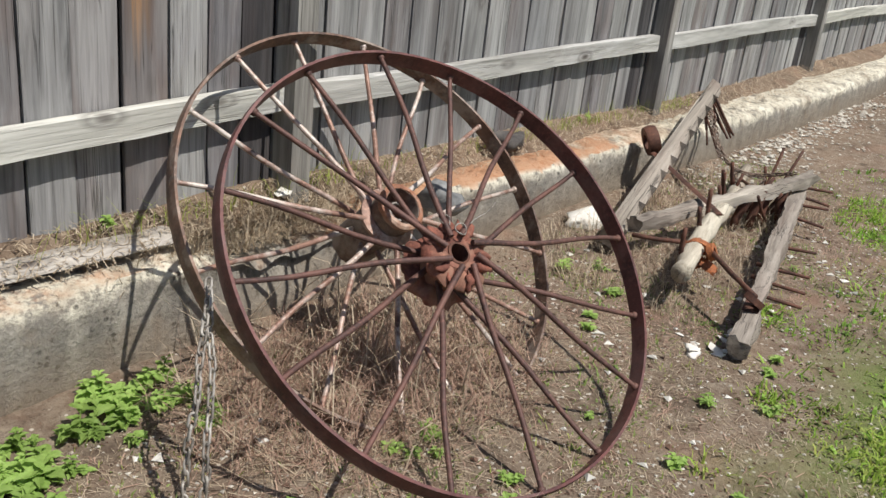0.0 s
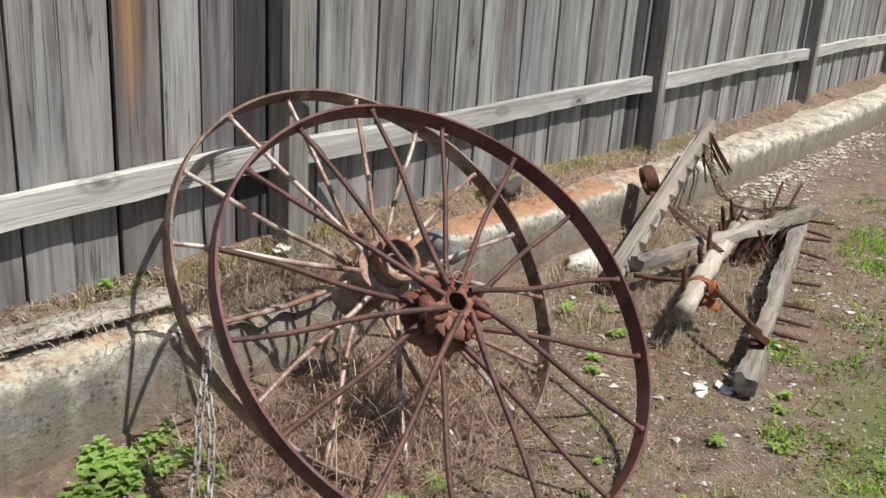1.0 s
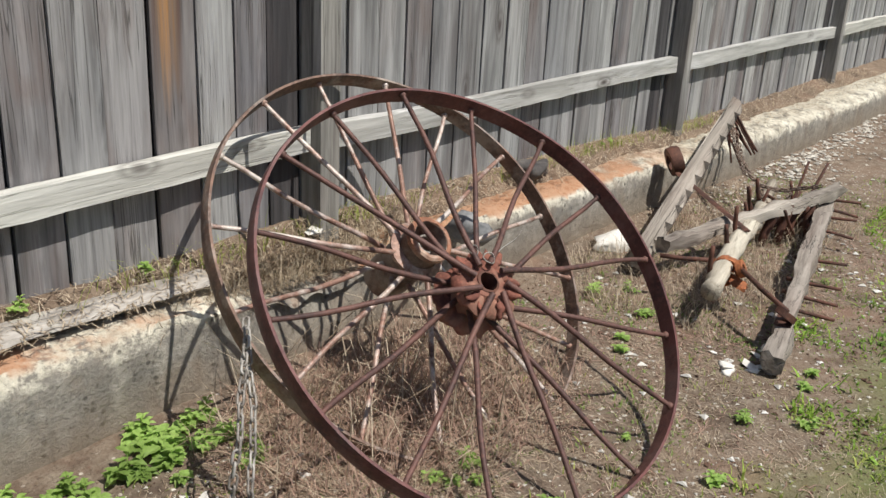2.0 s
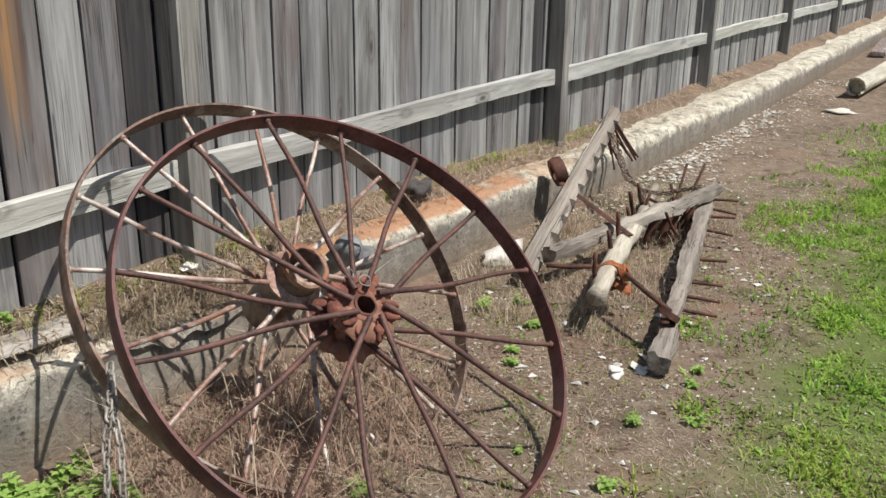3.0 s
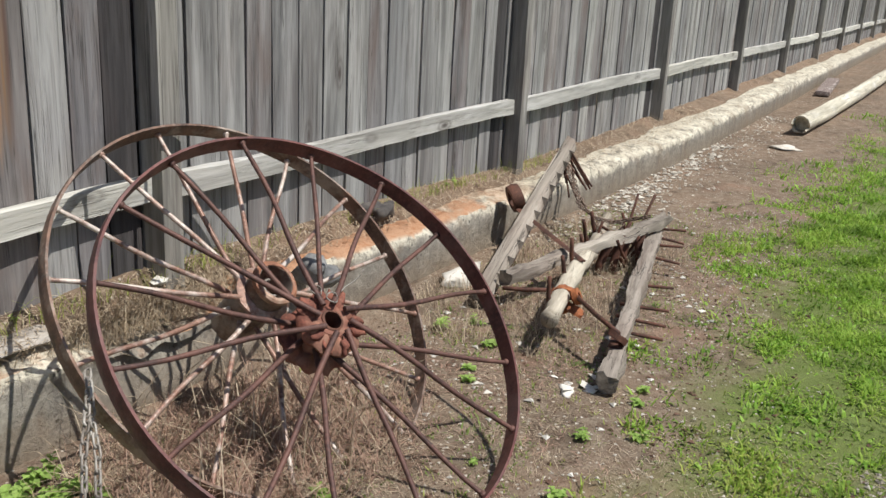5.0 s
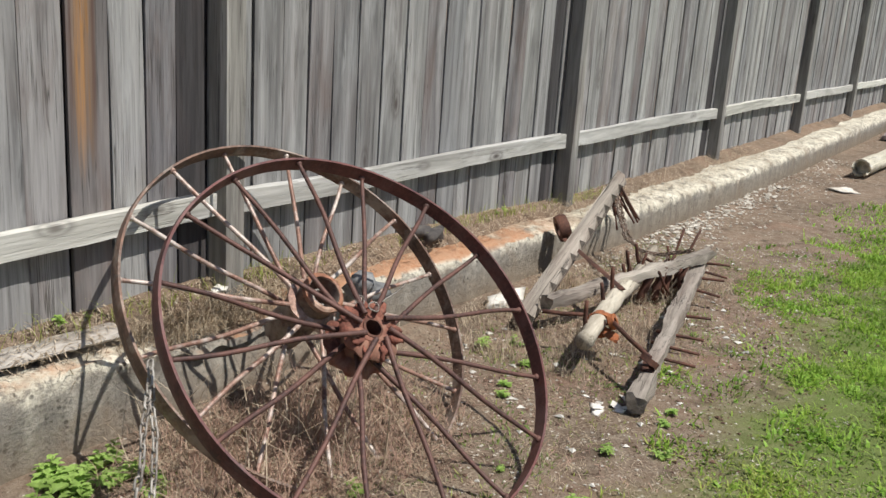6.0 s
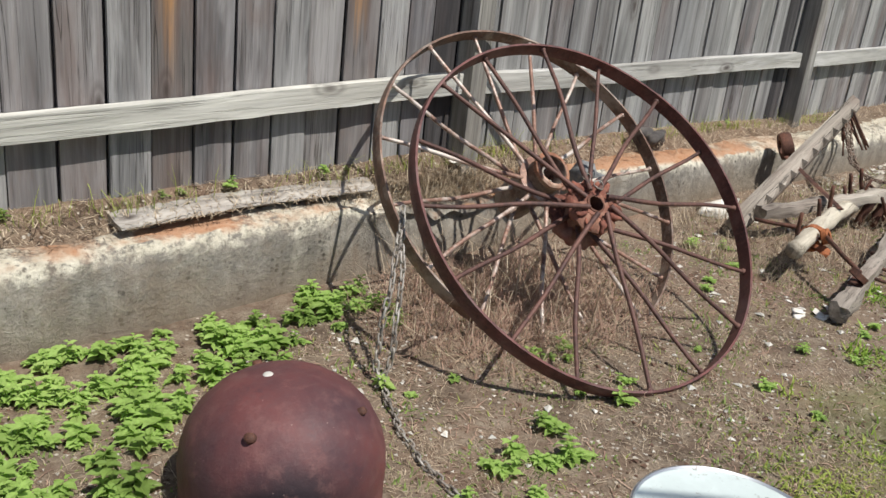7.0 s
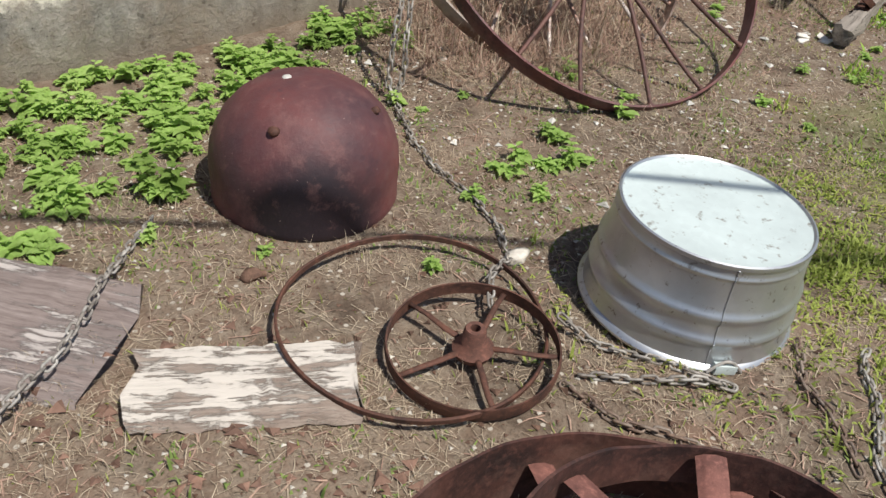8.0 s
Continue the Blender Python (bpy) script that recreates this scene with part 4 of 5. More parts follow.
def plough_wheel(m, r, wide, label, n, turn, bent):
    w = thing("wide_rim_wheel", m, label, "wheel", "two wide-rimmed wheels stacked on the ground")
    bm = lathe([(r - 0.006, -wide), (r, -wide), (r + 0.003, 0), (r + 0.001, wide * 0.6), (r, wide), (r - 0.006, wide), (r - 0.004, 0)], 120, close=True)
    for v in bm.verts:
        a = math.atan2(v.co.y, v.co.x)
        v.co.z += bent * (math.sin(2 * a + turn) + 0.5 * math.sin(5 * a) + 0.6 * noise.noise(v.co * 14))
        k = 1 + bent * 0.8 * math.sin(3 * a + 1) + 0.012 * noise.noise(v.co * 9)
        v.co.x, v.co.y = v.co.x * k, v.co.y * k
    part("rim", bm, WIDE_RUST, w)
    for k in range(n):
        a = radians(turn + 360 / n * k)
        bm = board(r - 0.06, 0.052, 0.010, 6, 0.0015, k)
        q = part("flat_spoke", bm, PLATE_RUST, w, "flat pinkish-rusted spoke")
        q.matrix_basis = pose(0, 0, 0, 0, 0, math.degrees(a)) @ pose(r / 2 + 0.018, 0, wide * 0.35, 14 if k % 2 else -14, 4 if k % 3 else -5, 0)
    part("hub", flaked(lathe([(0.02, -0.06), (0.05, -0.06), (0.056, 0.0), (0.05, 0.06), (0.02, 0.06)], 24, close=True), 0.003, n), DARK_RUST, w)


WIDE_RUST = rusty("deep_brown_rust", (0.105, 0.046, 0.036), (0.030, 0.017, 0.016), (0.26, 0.15, 0.12), 0.8, 0.35)
ORANGE_WORN = rusty("worn_hub_rust", (0.19, 0.085, 0.062), (0.075, 0.04, 0.032), rough=0.8)
pot()
tub()
iron_ring()
small_wheel()
plough_wheel(pose(-1.980, -2.690, 0.076, -2, 1, 0), 0.422, 0.075, "rusty wheel with a wide flat rim on the ground", 7, 12, 0.004)
plough_wheel(pose(-1.885, -2.765, 0.165, 2, 3, 0), 0.345, 0.045, "bent rusty wide-rimmed wheel lying on another wheel", 8, 40, 0.009)


# ---- timber on the ground and ledge ----
def slab(name, m, l, w, t, seed, mat, label, category):
    bm = board(l, w, t, 26, 0.0028, seed, 0.006, 0.03 if category == "timber" else 0.008)
    if category == "timber":
        for v in bm.verts:
            ragged = 0.008 * noise.noise((v.co.x * 14, seed, v.co.z * 20)) + 0.005 * noise.noise((v.co.x * 34, seed, 3))
            v.co.y += ragged * (1 if v.co.y > 0 else -1) * (abs(v.co.y) > w * 0.3)
            v.co.z += 0.007 * noise.noise((v.co.x * 6, v.co.y * 40, seed)) * (v.co.z > 0)
    tagged(part(name, bm, mat), label, category).matrix_basis = m


slab("timber_slab", pose(-2.070, -1.780, 0.006, 1, 0, -33), 0.46, 0.235, 0.045, 3, SLAB_WOOD, "pale split timber slab half sunk in earth", "timber")
slab("timber_slab", pose(-2.44, -1.235, -0.008, 1, 2, -50), 0.66, 0.44, 0.05, 9, ROT_WOOD, "grey rotten timber slab half sunk in earth", "timber")
slab("ledge_board", pose(-1.265, -0.09, 0.338, 14, -1, 1.5), 0.42, 0.10, 0.03, 5, LEDGE_WOOD, "weathered grey board lying on the ledge soil", "board")
slab("ledge_board", pose(-0.745, -0.09, 0.334, 12, 1, -2), 0.62, 0.095, 0.028, 6, LEDGE_WOOD, "long weathered grey board lying on the ledge", "board")


def far_pole():
    a, b = Vector((7.86, -1.02, 0.10)), Vector((21.3, -1.456, 0.09))
    bm = rod(a, b, 0.092, 0.085, 18, 60, 0.03, 6, caps=False)
    for v in bm.verts:
        v.co.z += 0.012 * noise.noise(v.co * 3)
        v.co.x += 0.13 * noise.noise(v.co * 14) * (v.co.x < 8.0)
    mm = between(a, b)
    bm.transform(mm.inverted())
    ends = sorted((e for e in bm.edges if e.is_boundary), key=lambda e: e.verts[0].co.x)
    r = bmesh.ops.extrude_edge_only(bm, edges=ends)
    for v in [g for g in r["geom"] if isinstance(g, bmesh.types.BMVert)]:
        v.co.y, v.co.z = v.co.y * 0.78, v.co.z * 0.78
        v.co.x += 0.004 if v.co.x < 0 else -0.004
    r = bmesh.ops.extrude_edge_only(bm, edges=[e for e in bm.edges if e.is_boundary])
    for v in [g for g in r["geom"] if isinstance(g, bmesh.types.BMVert)]:
        v.co.x += 0.09 if v.co.x < 0 else -0.09
    bmesh.ops.holes_fill(bm, edges=[e for e in bm.edges if e.is_boundary], sides=0)
    bmesh.ops.recalc_face_normals(bm, faces=bm.faces)
    tagged(part("timber_pole", smooth(bm, 45), POLE_WOOD), "long whitewashed hollow timber pole on the lawn edge", "pole").matrix_basis = mm


POLE_WOOD = weathered_wood("whitewashed_pole", 0, (0.80, 0.77, 0.66), (0.50, 0.46, 0.36), warm=0.15)
far_pole()
slab("fallen_board", pose(12.7, -0.62, 0.04, 0, 0, 4), 2.2, 0.2, 0.06, 21, ROT_WOOD, "dark rotten board lying by the ledge", "timber")
bm = rod((0, 0, -0.1), (0, 0, 1.5), 0.09, 0.085, 10, 4, 0.01, 2)
tagged(part("far_post", bm, POST_WOOD), "dark upright timber post on the lawn", "post").matrix_basis = pose(23.4, -2.09, 0)
for i in range(7):
    rnd = random.Random(i + 70)
    w = rnd.uniform(0.010, 0.026)
    tagged(part("white_stone", lump(w, i + 40, (1.5, 0.8, 0.5), 0.6, 1), WHITE_STONE), "white broken stone shard by the harrow", "stone", "white shards by the harrow").matrix_basis = pose(0.86 + rnd.uniform(-0.12, 0.12), -1.40 + rnd.uniform(-0.05, 0.12), 0.0, 0, rnd.uniform(-15, 15), rnd.uniform(0, 180))
for i, (x, y, s, sq, label) in enumerate((
        (1.639, -0.451, 0.10, (1.7, 1.0, 0.42), "white lime-washed stone by the harrow"), (0.80, -1.37, 0.030, (1.7, 0.9, 0.16), "white broken stone chip on earth"),
        (1.036, -1.424, 0.022, (1.0, 0.8, 0.8), "white broken stone chip on earth"), (6.88, -1.08, 0.13, (1.0, 0.8, 0.16), "flat pale stone by the lawn"))):
    tagged(part("white_stone", lump(s, i + 2, sq, 0.5), CHIP if x > 5 else WHITE_STONE), label, "stone").matrix_basis = pose(x, y, s * sq[2] * 0.4, 0, 0, 30 * i)
tagged(part("dark_stone", lump(0.062, 8, (1.7, 0.8, 0.75), 0.75, 3), DARK_STONE), "dark ragged lump on the ledge", "stone").matrix_basis = pose(1.45, -0.09, 0.335)
tagged(part("white_stone", lump(0.028, 9, (1.6, 1, 0.6), 0.7, 1), WHITE_STONE), "white stone on the ledge soil", "stone").matrix_basis = pose(0.04, -0.10, 0.36)
tagged(part("concrete_lump", lump(0.075, 12, (1.2, 0.8, 0.7), 0.6, 2), DARK_GREY_STONE), "blue-grey broken stone on the ledge", "stone").matrix_basis = pose(0.651, -0.315, 0.285)
tagged(part("small_stone", lump(0.020, 14, (1.6, 0.9, 0.6), 0.6, 2), CHIP), "small pale stone beside the hoop", "stone").matrix_basis = pose(-1.294, -1.783, 0.008)
tagged(part("clod", lump(0.022, 15, (1.3, 1, 0.7), 0.6, 2), MULCH), "dark clod of earth", "clod").matrix_basis = pose(-1.866, -1.466, 0.008)


# ---- chains ----
def link_mesh():
    r, a, b = 0.0036, 0.0105, 0.0085
    bm = bmesh.new()
    path = []
    for i in range(14):
        t = 2 * math.pi * i / 14
        path.append(Vector((math.cos(t) * b + (a if math.cos(t) > 0 else -a) * (abs(math.cos(t)) > 1e-6), math.sin(t) * b, 0)))
    loops = []
    for i, p in enumerate(path):
        d = (path[(i + 1) % 14] - path[i - 1]).normalized()
        side = Vector((d.y, -d.x, 0))
        loops.append([bm.verts.new(p + side * r * math.cos(k * math.pi / 2.5) + Vector((0, 0, r * math.sin(k * math.pi / 2.5)))) for k in range(5)])
    for i in range(14):
        for k in range(5):
            bm.faces.new((loops[i][k], loops[i][(k + 1) % 5], loops[(i + 1) % 14][(k + 1) % 5], loops[(i + 1) % 14][k]))
    bmesh.ops.recalc_face_normals(bm, faces=bm.faces)
    me = bpy.data.meshes.new("link")
    smooth(bm, 80).to_mesh(me)
    bm.free()
    return me


def chain(points, label, mat, seed=0):
    """Links along a run of points; points with z None lie on the ground."""
    rnd = random.Random(seed)
    pts = [Vector((p[0], p[1], p[2] if len(p) > 2 else ground_z(p[0], p[1]) + 0.009)) for p in points]
    c = thing("chain", Matrix.Translation(pts[0]), label, "chain")
    me = link_mesh()
    me.materials.append(mat)
    step, run, i, k = 0.0285, 0.0, 0, 0
    total = sum((b - a).length for a, b in zip(pts, pts[1:]))
    def at(s):
        for a, b in zip(pts, pts[1:]):
            d = (b - a).length
            if s <= d:
                return a.lerp(b, s / d)
            s -= d
        return pts[-1].copy()
    while run + step < total:
        a, b = at(run), at(run + step)
        for q in (a, b):
            q.x += 0.004 * math.sin(run * 40 + seed)
            q.y += 0.004 * math.cos(run * 33 + seed)
        m = between(a, b, (0.02, 0.03, 1)) @ pose(0, 0, 0, (90 if k % 2 else 0) + rnd.uniform(20, 50), 0, 0)
        piece("link", me, None, c, m=Matrix.Translation(-pts[0]) @ m)
        run, k = run + step, k + 1


chain([(-0.735, -0.646, 0.455), (-0.811, -0.734, 0.40), (-0.881, -0.799, 0.36), (-0.934, -0.851, 0.26), (-0.965, -0.853, 0.14), (-0.981, -0.878, 0.02), (-0.992, -0.925), (-1.117, -1.165), (-1.171, -1.331), (-1.180, -1.475), (-1.221, -1.619), (-1.294, -1.757), (-1.378, -1.800, 0.035), (-1.462, -1.842, 0.05), (-1.523, -1.915, 0.03)],
      "grey steel chain hanging from the wheel to the ground", STEEL, 1)
chain([(-0.76, -0.675, 0.44), (-0.845, -0.80, 0.30), (-0.93, -0.885, 0.14), (-0.950, -0.897, 0.02), (-1.031, -0.926)], "grey steel chain strand hanging from the wheel", STEEL, 2)
chain([(-2.859, -1.853), (-2.512, -1.604, 0.05), (-2.334, -1.492, 0.045), (-2.147, -1.297, 0.035), (-1.952, -1.117), (-1.932, -1.078)], "grey steel chain across the rotten slab", STEEL, 3)
chain([(-1.394, -2.014, 0.03), (-1.377, -2.111), (-1.316, -2.225), (-1.257, -2.337), (-1.244, -2.400), (-1.291, -2.343, 0.02), (-1.389, -2.250), (-1.499, -2.135)], "steel chain looped at the washtub", STEEL, 4)
chain([(-1.525, -2.153), (-1.525, -2.284), (-1.480, -2.366), (-1.425, -2.465), (-1.402, -2.554), (-1.361, -2.654), (-1.324, -2.774)], "brown steel chain beside the wide wheels", RUST_CHAIN, 5)
chain([(-0.968, -2.396), (-1.098, -2.485), (-1.139, -2.581), (-1.190, -2.641), (-1.257, -2.717)], "thin brown chain on the grass", RUST_CHAIN, 6)
chain([(-0.861, -2.520), (-0.933, -2.541), (-1.008, -2.617), (-1.188, -2.712), (-1.291, -2.826)], "grey steel chain on the grass", STEEL, 7)
chain([(3.047, -0.401, 0.37), (2.794, -0.558, 0.29), (2.551, -0.706, 0.24), (2.588, -0.776, 0.19), (2.666, -0.847, 0.15), (2.668, -0.996, 0.20), (2.626, -1.101, 0.245)], "rusty chain hanging on the harrow", RUST_CHAIN, 8)

chain([(3.10, -0.37, 0.40), (2.95, -0.50, 0.30), (2.80, -0.62, 0.20), (2.72, -0.74, 0.14), (2.80, -0.86, 0.13), (2.86, -1.0, 0.17)], "rusty chain tangled over the harrow", RUST_CHAIN, 9)
chain([(2.62, -0.78, 0.15), (2.50, -0.86, 0.12), (2.60, -0.92, 0.10), (2.74, -0.90, 0.14), (2.66, -0.82, 0.16)], "rusty chain heaped on the harrow", RUST_CHAIN, 10)

# overhead cable whose shadow crosses the yard
bm = tube([Vector((-1.856, -2.965, 3.6)) + Vector((0.768, -0.640, 0)) * s + Vector((0, 0, 0.0006 * s * s)) for s in range(-30, 31, 3)], 0.013, 8)
tagged(part("overhead_cable", bm, RUBBER), "black overhead cable above the yard", "cable", kind="structure")


# ---- plants ----
def weed_mesh(seed):
    """Leafy stems from one root, each with pairs of pointed leaves."""
    rnd = random.Random(seed)
    bm = bmesh.new()
    root = bm.verts.new((0, 0, -0.006))
    for s in range(rnd.randint(3, 5)):
        a0, lean = rnd.uniform(0, 6.28), rnd.uniform(0.15, 1.0)
        h = rnd.uniform(0.035, 0.095)
        d = Vector((math.cos(a0) * lean, math.sin(a0) * lean, 1)).normalized()
        side = d.cross(Vector((0.3, 0.9, 0.1))).normalized() * 0.0016
        low = None
        for k in range(rnd.randint(3, 5)):
            p = d * h * (0.3 + 0.7 * k / 4) + Vector((0, 0, -0.006 * k * lean))
            left, right = bm.verts.new(p - side), bm.verts.new(p + side)
            bm.faces.new((root, right, left) if low is None else (low[0], low[1], right, left))
            low = left, right
            for o, stem in ((0, left), (3.14, right)):
                a = a0 + k * 1.57 + o + rnd.uniform(-0.4, 0.4)
                l = rnd.uniform(0.026, 0.050) * (1.05 - 0.14 * k)
                out = Vector((math.cos(a), math.sin(a), rnd.uniform(0.0, 0.5)))
                sd = Vector((-math.sin(a), math.cos(a), rnd.uniform(-0.2, 0.2))) * l * rnd.uniform(0.26, 0.34)
                fold = Vector((0, 0, 0.10 * l))
                q = [p + out * l * 0.25 + sd * 0.8 + fold, p + out * l * 0.45 + sd * 0.85 + fold, p + out * l * 0.55 + sd * 0.95 + fold * 0.8, p + out * l * 0.78 + sd * 0.5, p + out * l + Vector((0, 0, -0.25 * l)),
                     p + out * l * 0.78 - sd * 0.5, p + out * l * 0.55 - sd * 0.95 + fold * 0.8, p + out * l * 0.45 - sd * 0.85 + fold, p + out * l * 0.25 - sd * 0.8 + fold]
                vs = [stem] + [bm.verts.new(c) for c in q]
                vm = bm.verts.new(p + out * l * 0.55 + Vector((0, 0, -0.07 * l)))
                for i in range(10):
                    bm.faces.new((vm, vs[i], vs[(i + 1) % 10]))
    me = bpy.data.meshes.new("weed")
    bm.to_mesh(me)
    bm.free()
    me.materials.append(WEED)
    return me


WEEDS = [weed_mesh(i) for i in range(9)]


def weeds():
    rnd = random.Random(11)
    spots = []
    tries = 0
    while len(spots) < 262 and tries < 9000:
        tries += 1
        x, y = rnd.uniform(-2.75, -0.62), rnd.uniform(-1.28, -0.26)
        reach = 0.62 if x > -1.25 else 0.88 + 0.22 * (x < -1.7)
        gap = 0.7 * noise.noise((x * 9.5, y * 9.5, 3)) + 0.5 * noise.noise((x * 17, y * 17, 5))
        if -y < reach and gap > -0.14 + 0.35 * max(0.0, -y - 0.6):
            spots.append((x, y, rnd.uniform(0.6, 1.15)))
    for cx, cy, spread_x, n in ((-0.96, -1.42, 0.04, 3), (-0.72, -1.35, 0.03, 2), (-0.78, -1.50, 0.03, 2), (-1.17, -1.54, 0.03, 2), (-1.02, -1.61, 0.03, 2), (-0.88, -1.46, 0.05, 2), (-0.99, -0.96, 0.03, 2), (-0.74, -1.04, 0.03, 1),
                               (-0.41, -1.03, 0.03, 3), (-0.32, -1.09, 0.03, 3), (-0.35, -1.38, 0.03, 3), (-0.49, -1.29, 0.03, 1), (0.10, -1.63, 0.06, 3), (0.20, -1.33, 0.05, 1), (0.56, -1.61, 0.06, 2), (0.92, -1.60, 0.05, 2), (-2.21, -1.07, 0.02, 2),
                               (-2.27, -1.14, 0.02, 1), (-1.80, -1.40, 0.01, 1), (-1.64, -1.47, 0.02, 1), (-1.99, -1.18, 0.01, 1), (-1.50, -1.66, 0.02, 1), (-1.31, -1.98, 0.01, 1), (0.73, -1.08, 0.05, 2), (0.97, -0.96, 0.05, 1), (1.12, -0.65, 0.05, 2), (1.26, -1.45, 0.2, 2)):
        for _ in range(n):
            spots.append((rnd.gauss(cx, spread_x), rnd.gauss(cy, spread_x), rnd.uniform(0.6, 0.95)))
    for x in (-1.75, -1.25, -1.22, -1.0, -0.6, -0.45, 2.35, 2.2, 3.2):
        spots.append((x + rnd.uniform(-0.04, 0.04), -0.022, 0.5))
    for x, y, s in spots:
        face = curve(FACE, x)
        on = y > face
        if on and y < -0.15:
            y = face - 0.06
            on = False
        if math.hypot(x + 1.541, y + 1.202) < 0.27 or math.hypot(x + 1.06, y + 2.13) < 0.3:
            continue
        z = curve(TOP, x) + 0.8 * curve(RISE, x) if on else ground_z(x, y)
        k = s * rnd.uniform(0.65, 1.45) * (0.75 if x > -0.5 else 1.0)
        ob = new("weed", WEEDS[rnd.randrange(9)])
        ob.matrix_basis = pose(x, y, z, 0, 0, rnd.uniform(0, 360)) @ Matrix.Diagonal((k * 1.1, k * 1.1, k * 0.72, 1))
        tagged(ob, "small bright green weed with toothed leaves", "weed", "green weeds on the earth")


weeds()


def blades(name, spots, length, width, material, label, category, lean=0.5, seed=0, bend=0.4):
    """Grass as two-piece bent blades at the given (x, y, z, scale)."""
    rnd = np.random.RandomState(seed)
    n = len(spots)
    p = np.array(spots, float)
    a = rnd.uniform(0, 2 * np.pi, n)
    l = length * rnd.uniform(0.45, 1.2, n) * p[:, 3]
    le = lean * rnd.uniform(0.2, 1.4, n)
    d = np.stack([np.cos(a) * np.sin(le), np.sin(a) * np.sin(le), np.cos(le)], 1)
    le2 = le + bend * rnd.uniform(0.2, 1.6, n)
    d2 = np.stack([np.cos(a) * np.sin(le2), np.sin(a) * np.sin(le2), np.cos(le2)], 1)
    s = np.stack([-np.sin(a), np.cos(a), 0 * a], 1) * (width * rnd.uniform(0.6, 1.3, n))[:, None]
    b = p[:, :3] - [0, 0, 0.003]
    mid = b + d * (l * 0.55)[:, None]
    tip = mid + d2 * (l * 0.45)[:, None]
    v = np.stack([b - s, b + s, mid + s * 0.8, mid - s * 0.8, tip], 1).reshape(-1, 3)
    v[:, 2] = np.maximum(v[:, 2], np.repeat(b[:, 2] - 0.004, 5))
    i = np.arange(n)[:, None] * 5
    quads = (i + [0, 1, 2, 3]).tolist()
    tris = (i + [3, 2, 4]).tolist()
    return many(name, v.tolist(), quads + tris, material, label, category)


def litter(name, spots, length, width, material, label, category, seed=0, rise=0.25, curl=0.3):
    """Fallen stems lying about, each a thin three-sided sliver."""
    rnd = np.random.RandomState(seed)
    n = len(spots)
    p = np.array(spots, float)
    a = rnd.uniform(0, 2 * np.pi, n)
    l = length * rnd.uniform(0.3, 1.2, n) * p[:, 3]
    up = rnd.normal(0, rise, n)
    d = np.stack([np.cos(a), np.sin(a), np.abs(up)], 1) * l[:, None] / 2
    a2 = a + rnd.normal(0, curl, n)
    d2 = np.stack([np.cos(a2), np.sin(a2), up * 0.6], 1) * l[:, None] / 2
    s = np.stack([-np.sin(a), np.cos(a), 0 * a], 1) * (width * rnd.uniform(0.6, 1.4, n))[:, None]
    c = p[:, :3] + [0, 0, 0.004]
    h = np.array([0, 0, 1.0]) * width * 1.3
    v = np.stack([c - d - s, c - d + s, c + s + h, c - s + h, c + d2], 1).reshape(-1, 3)
    i = np.arange(n)[:, None] * 5
    return many(name, v.tolist(), (i + [0, 1, 2, 3]).tolist() + (i + [3, 2, 4]).tolist(), material, label, category)


def scatter(n, x0, x1, y0, y1, keep, seed, scale=1.0):
    rnd = random.Random(seed)
    out = []
    while n > 0:
        x, y = rnd.uniform(x0, x1), rnd.uniform(y0, y1)
        n -= 1
        if rnd.random() < keep(x, y) and math.hypot(x + 1.541, y + 1.202) > 0.25 and math.hypot(x + 1.06, y + 2.13) > 0.25:
            out.append((x, y, ground_z(x, y), scale(x, y) if callable(scale) else scale))
    return out


def patchy(x, y, s, seed):
    return 0.5 + 0.9 * noise.noise((x * s, y * s, seed)) + 0.35 * noise.noise((x * s * 3.1, y * s * 3.1, seed + 4))


def lawn(x, y):
    e = curve(LAWN, x) + 0.45 * noise.noise((x * 1.1, y * 1.1, 4)) + 0.22 * noise.noise((x * 3.4, y * 3.4, 8))
    d = e - y
    if d < 0:
        return 0.0
    bare = max(0.0, 1.0 - d / 1.5)
    fade = (0.15 if ((x - 0.62) / 0.36) ** 2 + ((y + 2.56) / 0.2) ** 2 < 1 else 1.0) * min(1.0, max(0.0, (y + (3.6 if x < 4.5 else 4.6)) / 0.9), max(0.0, (x + 1.6) / 0.8))
    return fade * min(1.0, 0.35 + d * 1.2) * min(1.0, max(0.03, 1.15 * patchy(x, y, 1.9, 3) + 0.62 - 0.85 * bare))


def in_tuft(x, y):
    return max(0.0, 1.0 - ((x + 0.18) / 0.72) ** 2 - ((y + 0.72) / 0.5) ** 2)


def clumped(k):
    """Blade size that swells and shrinks in clumps."""
    return lambda x, y: k * (0.45 + 1.15 * max(0.0, min(1.0, 0.45 + 0.9 * noise.noise((x * 4.6, y * 4.6, 2)) + 0.6 * noise.noise((x * 11, y * 11, 6)))))


def worn(x, y):
    """Lawn thinned to clumps, with bare earth between them."""
    return lawn(x, y) * max(0.05, min(1.0, 0.62 + 1.2 * noise.noise((x * 3.0, y * 3.0, 12)) + 0.9 * noise.noise((x * 8.0, y * 8.0, 15))))


def mossy(x, y):
    return max(0.0, min(1.0, 1.5 * noise.noise((x * 2.2, y * 2.2, 31)) + 1.1 * noise.noise((x * 7.5, y * 7.5, 33)) + 0.16 + 0.25 * min(1.0, max(0.0, x + 1.6))))


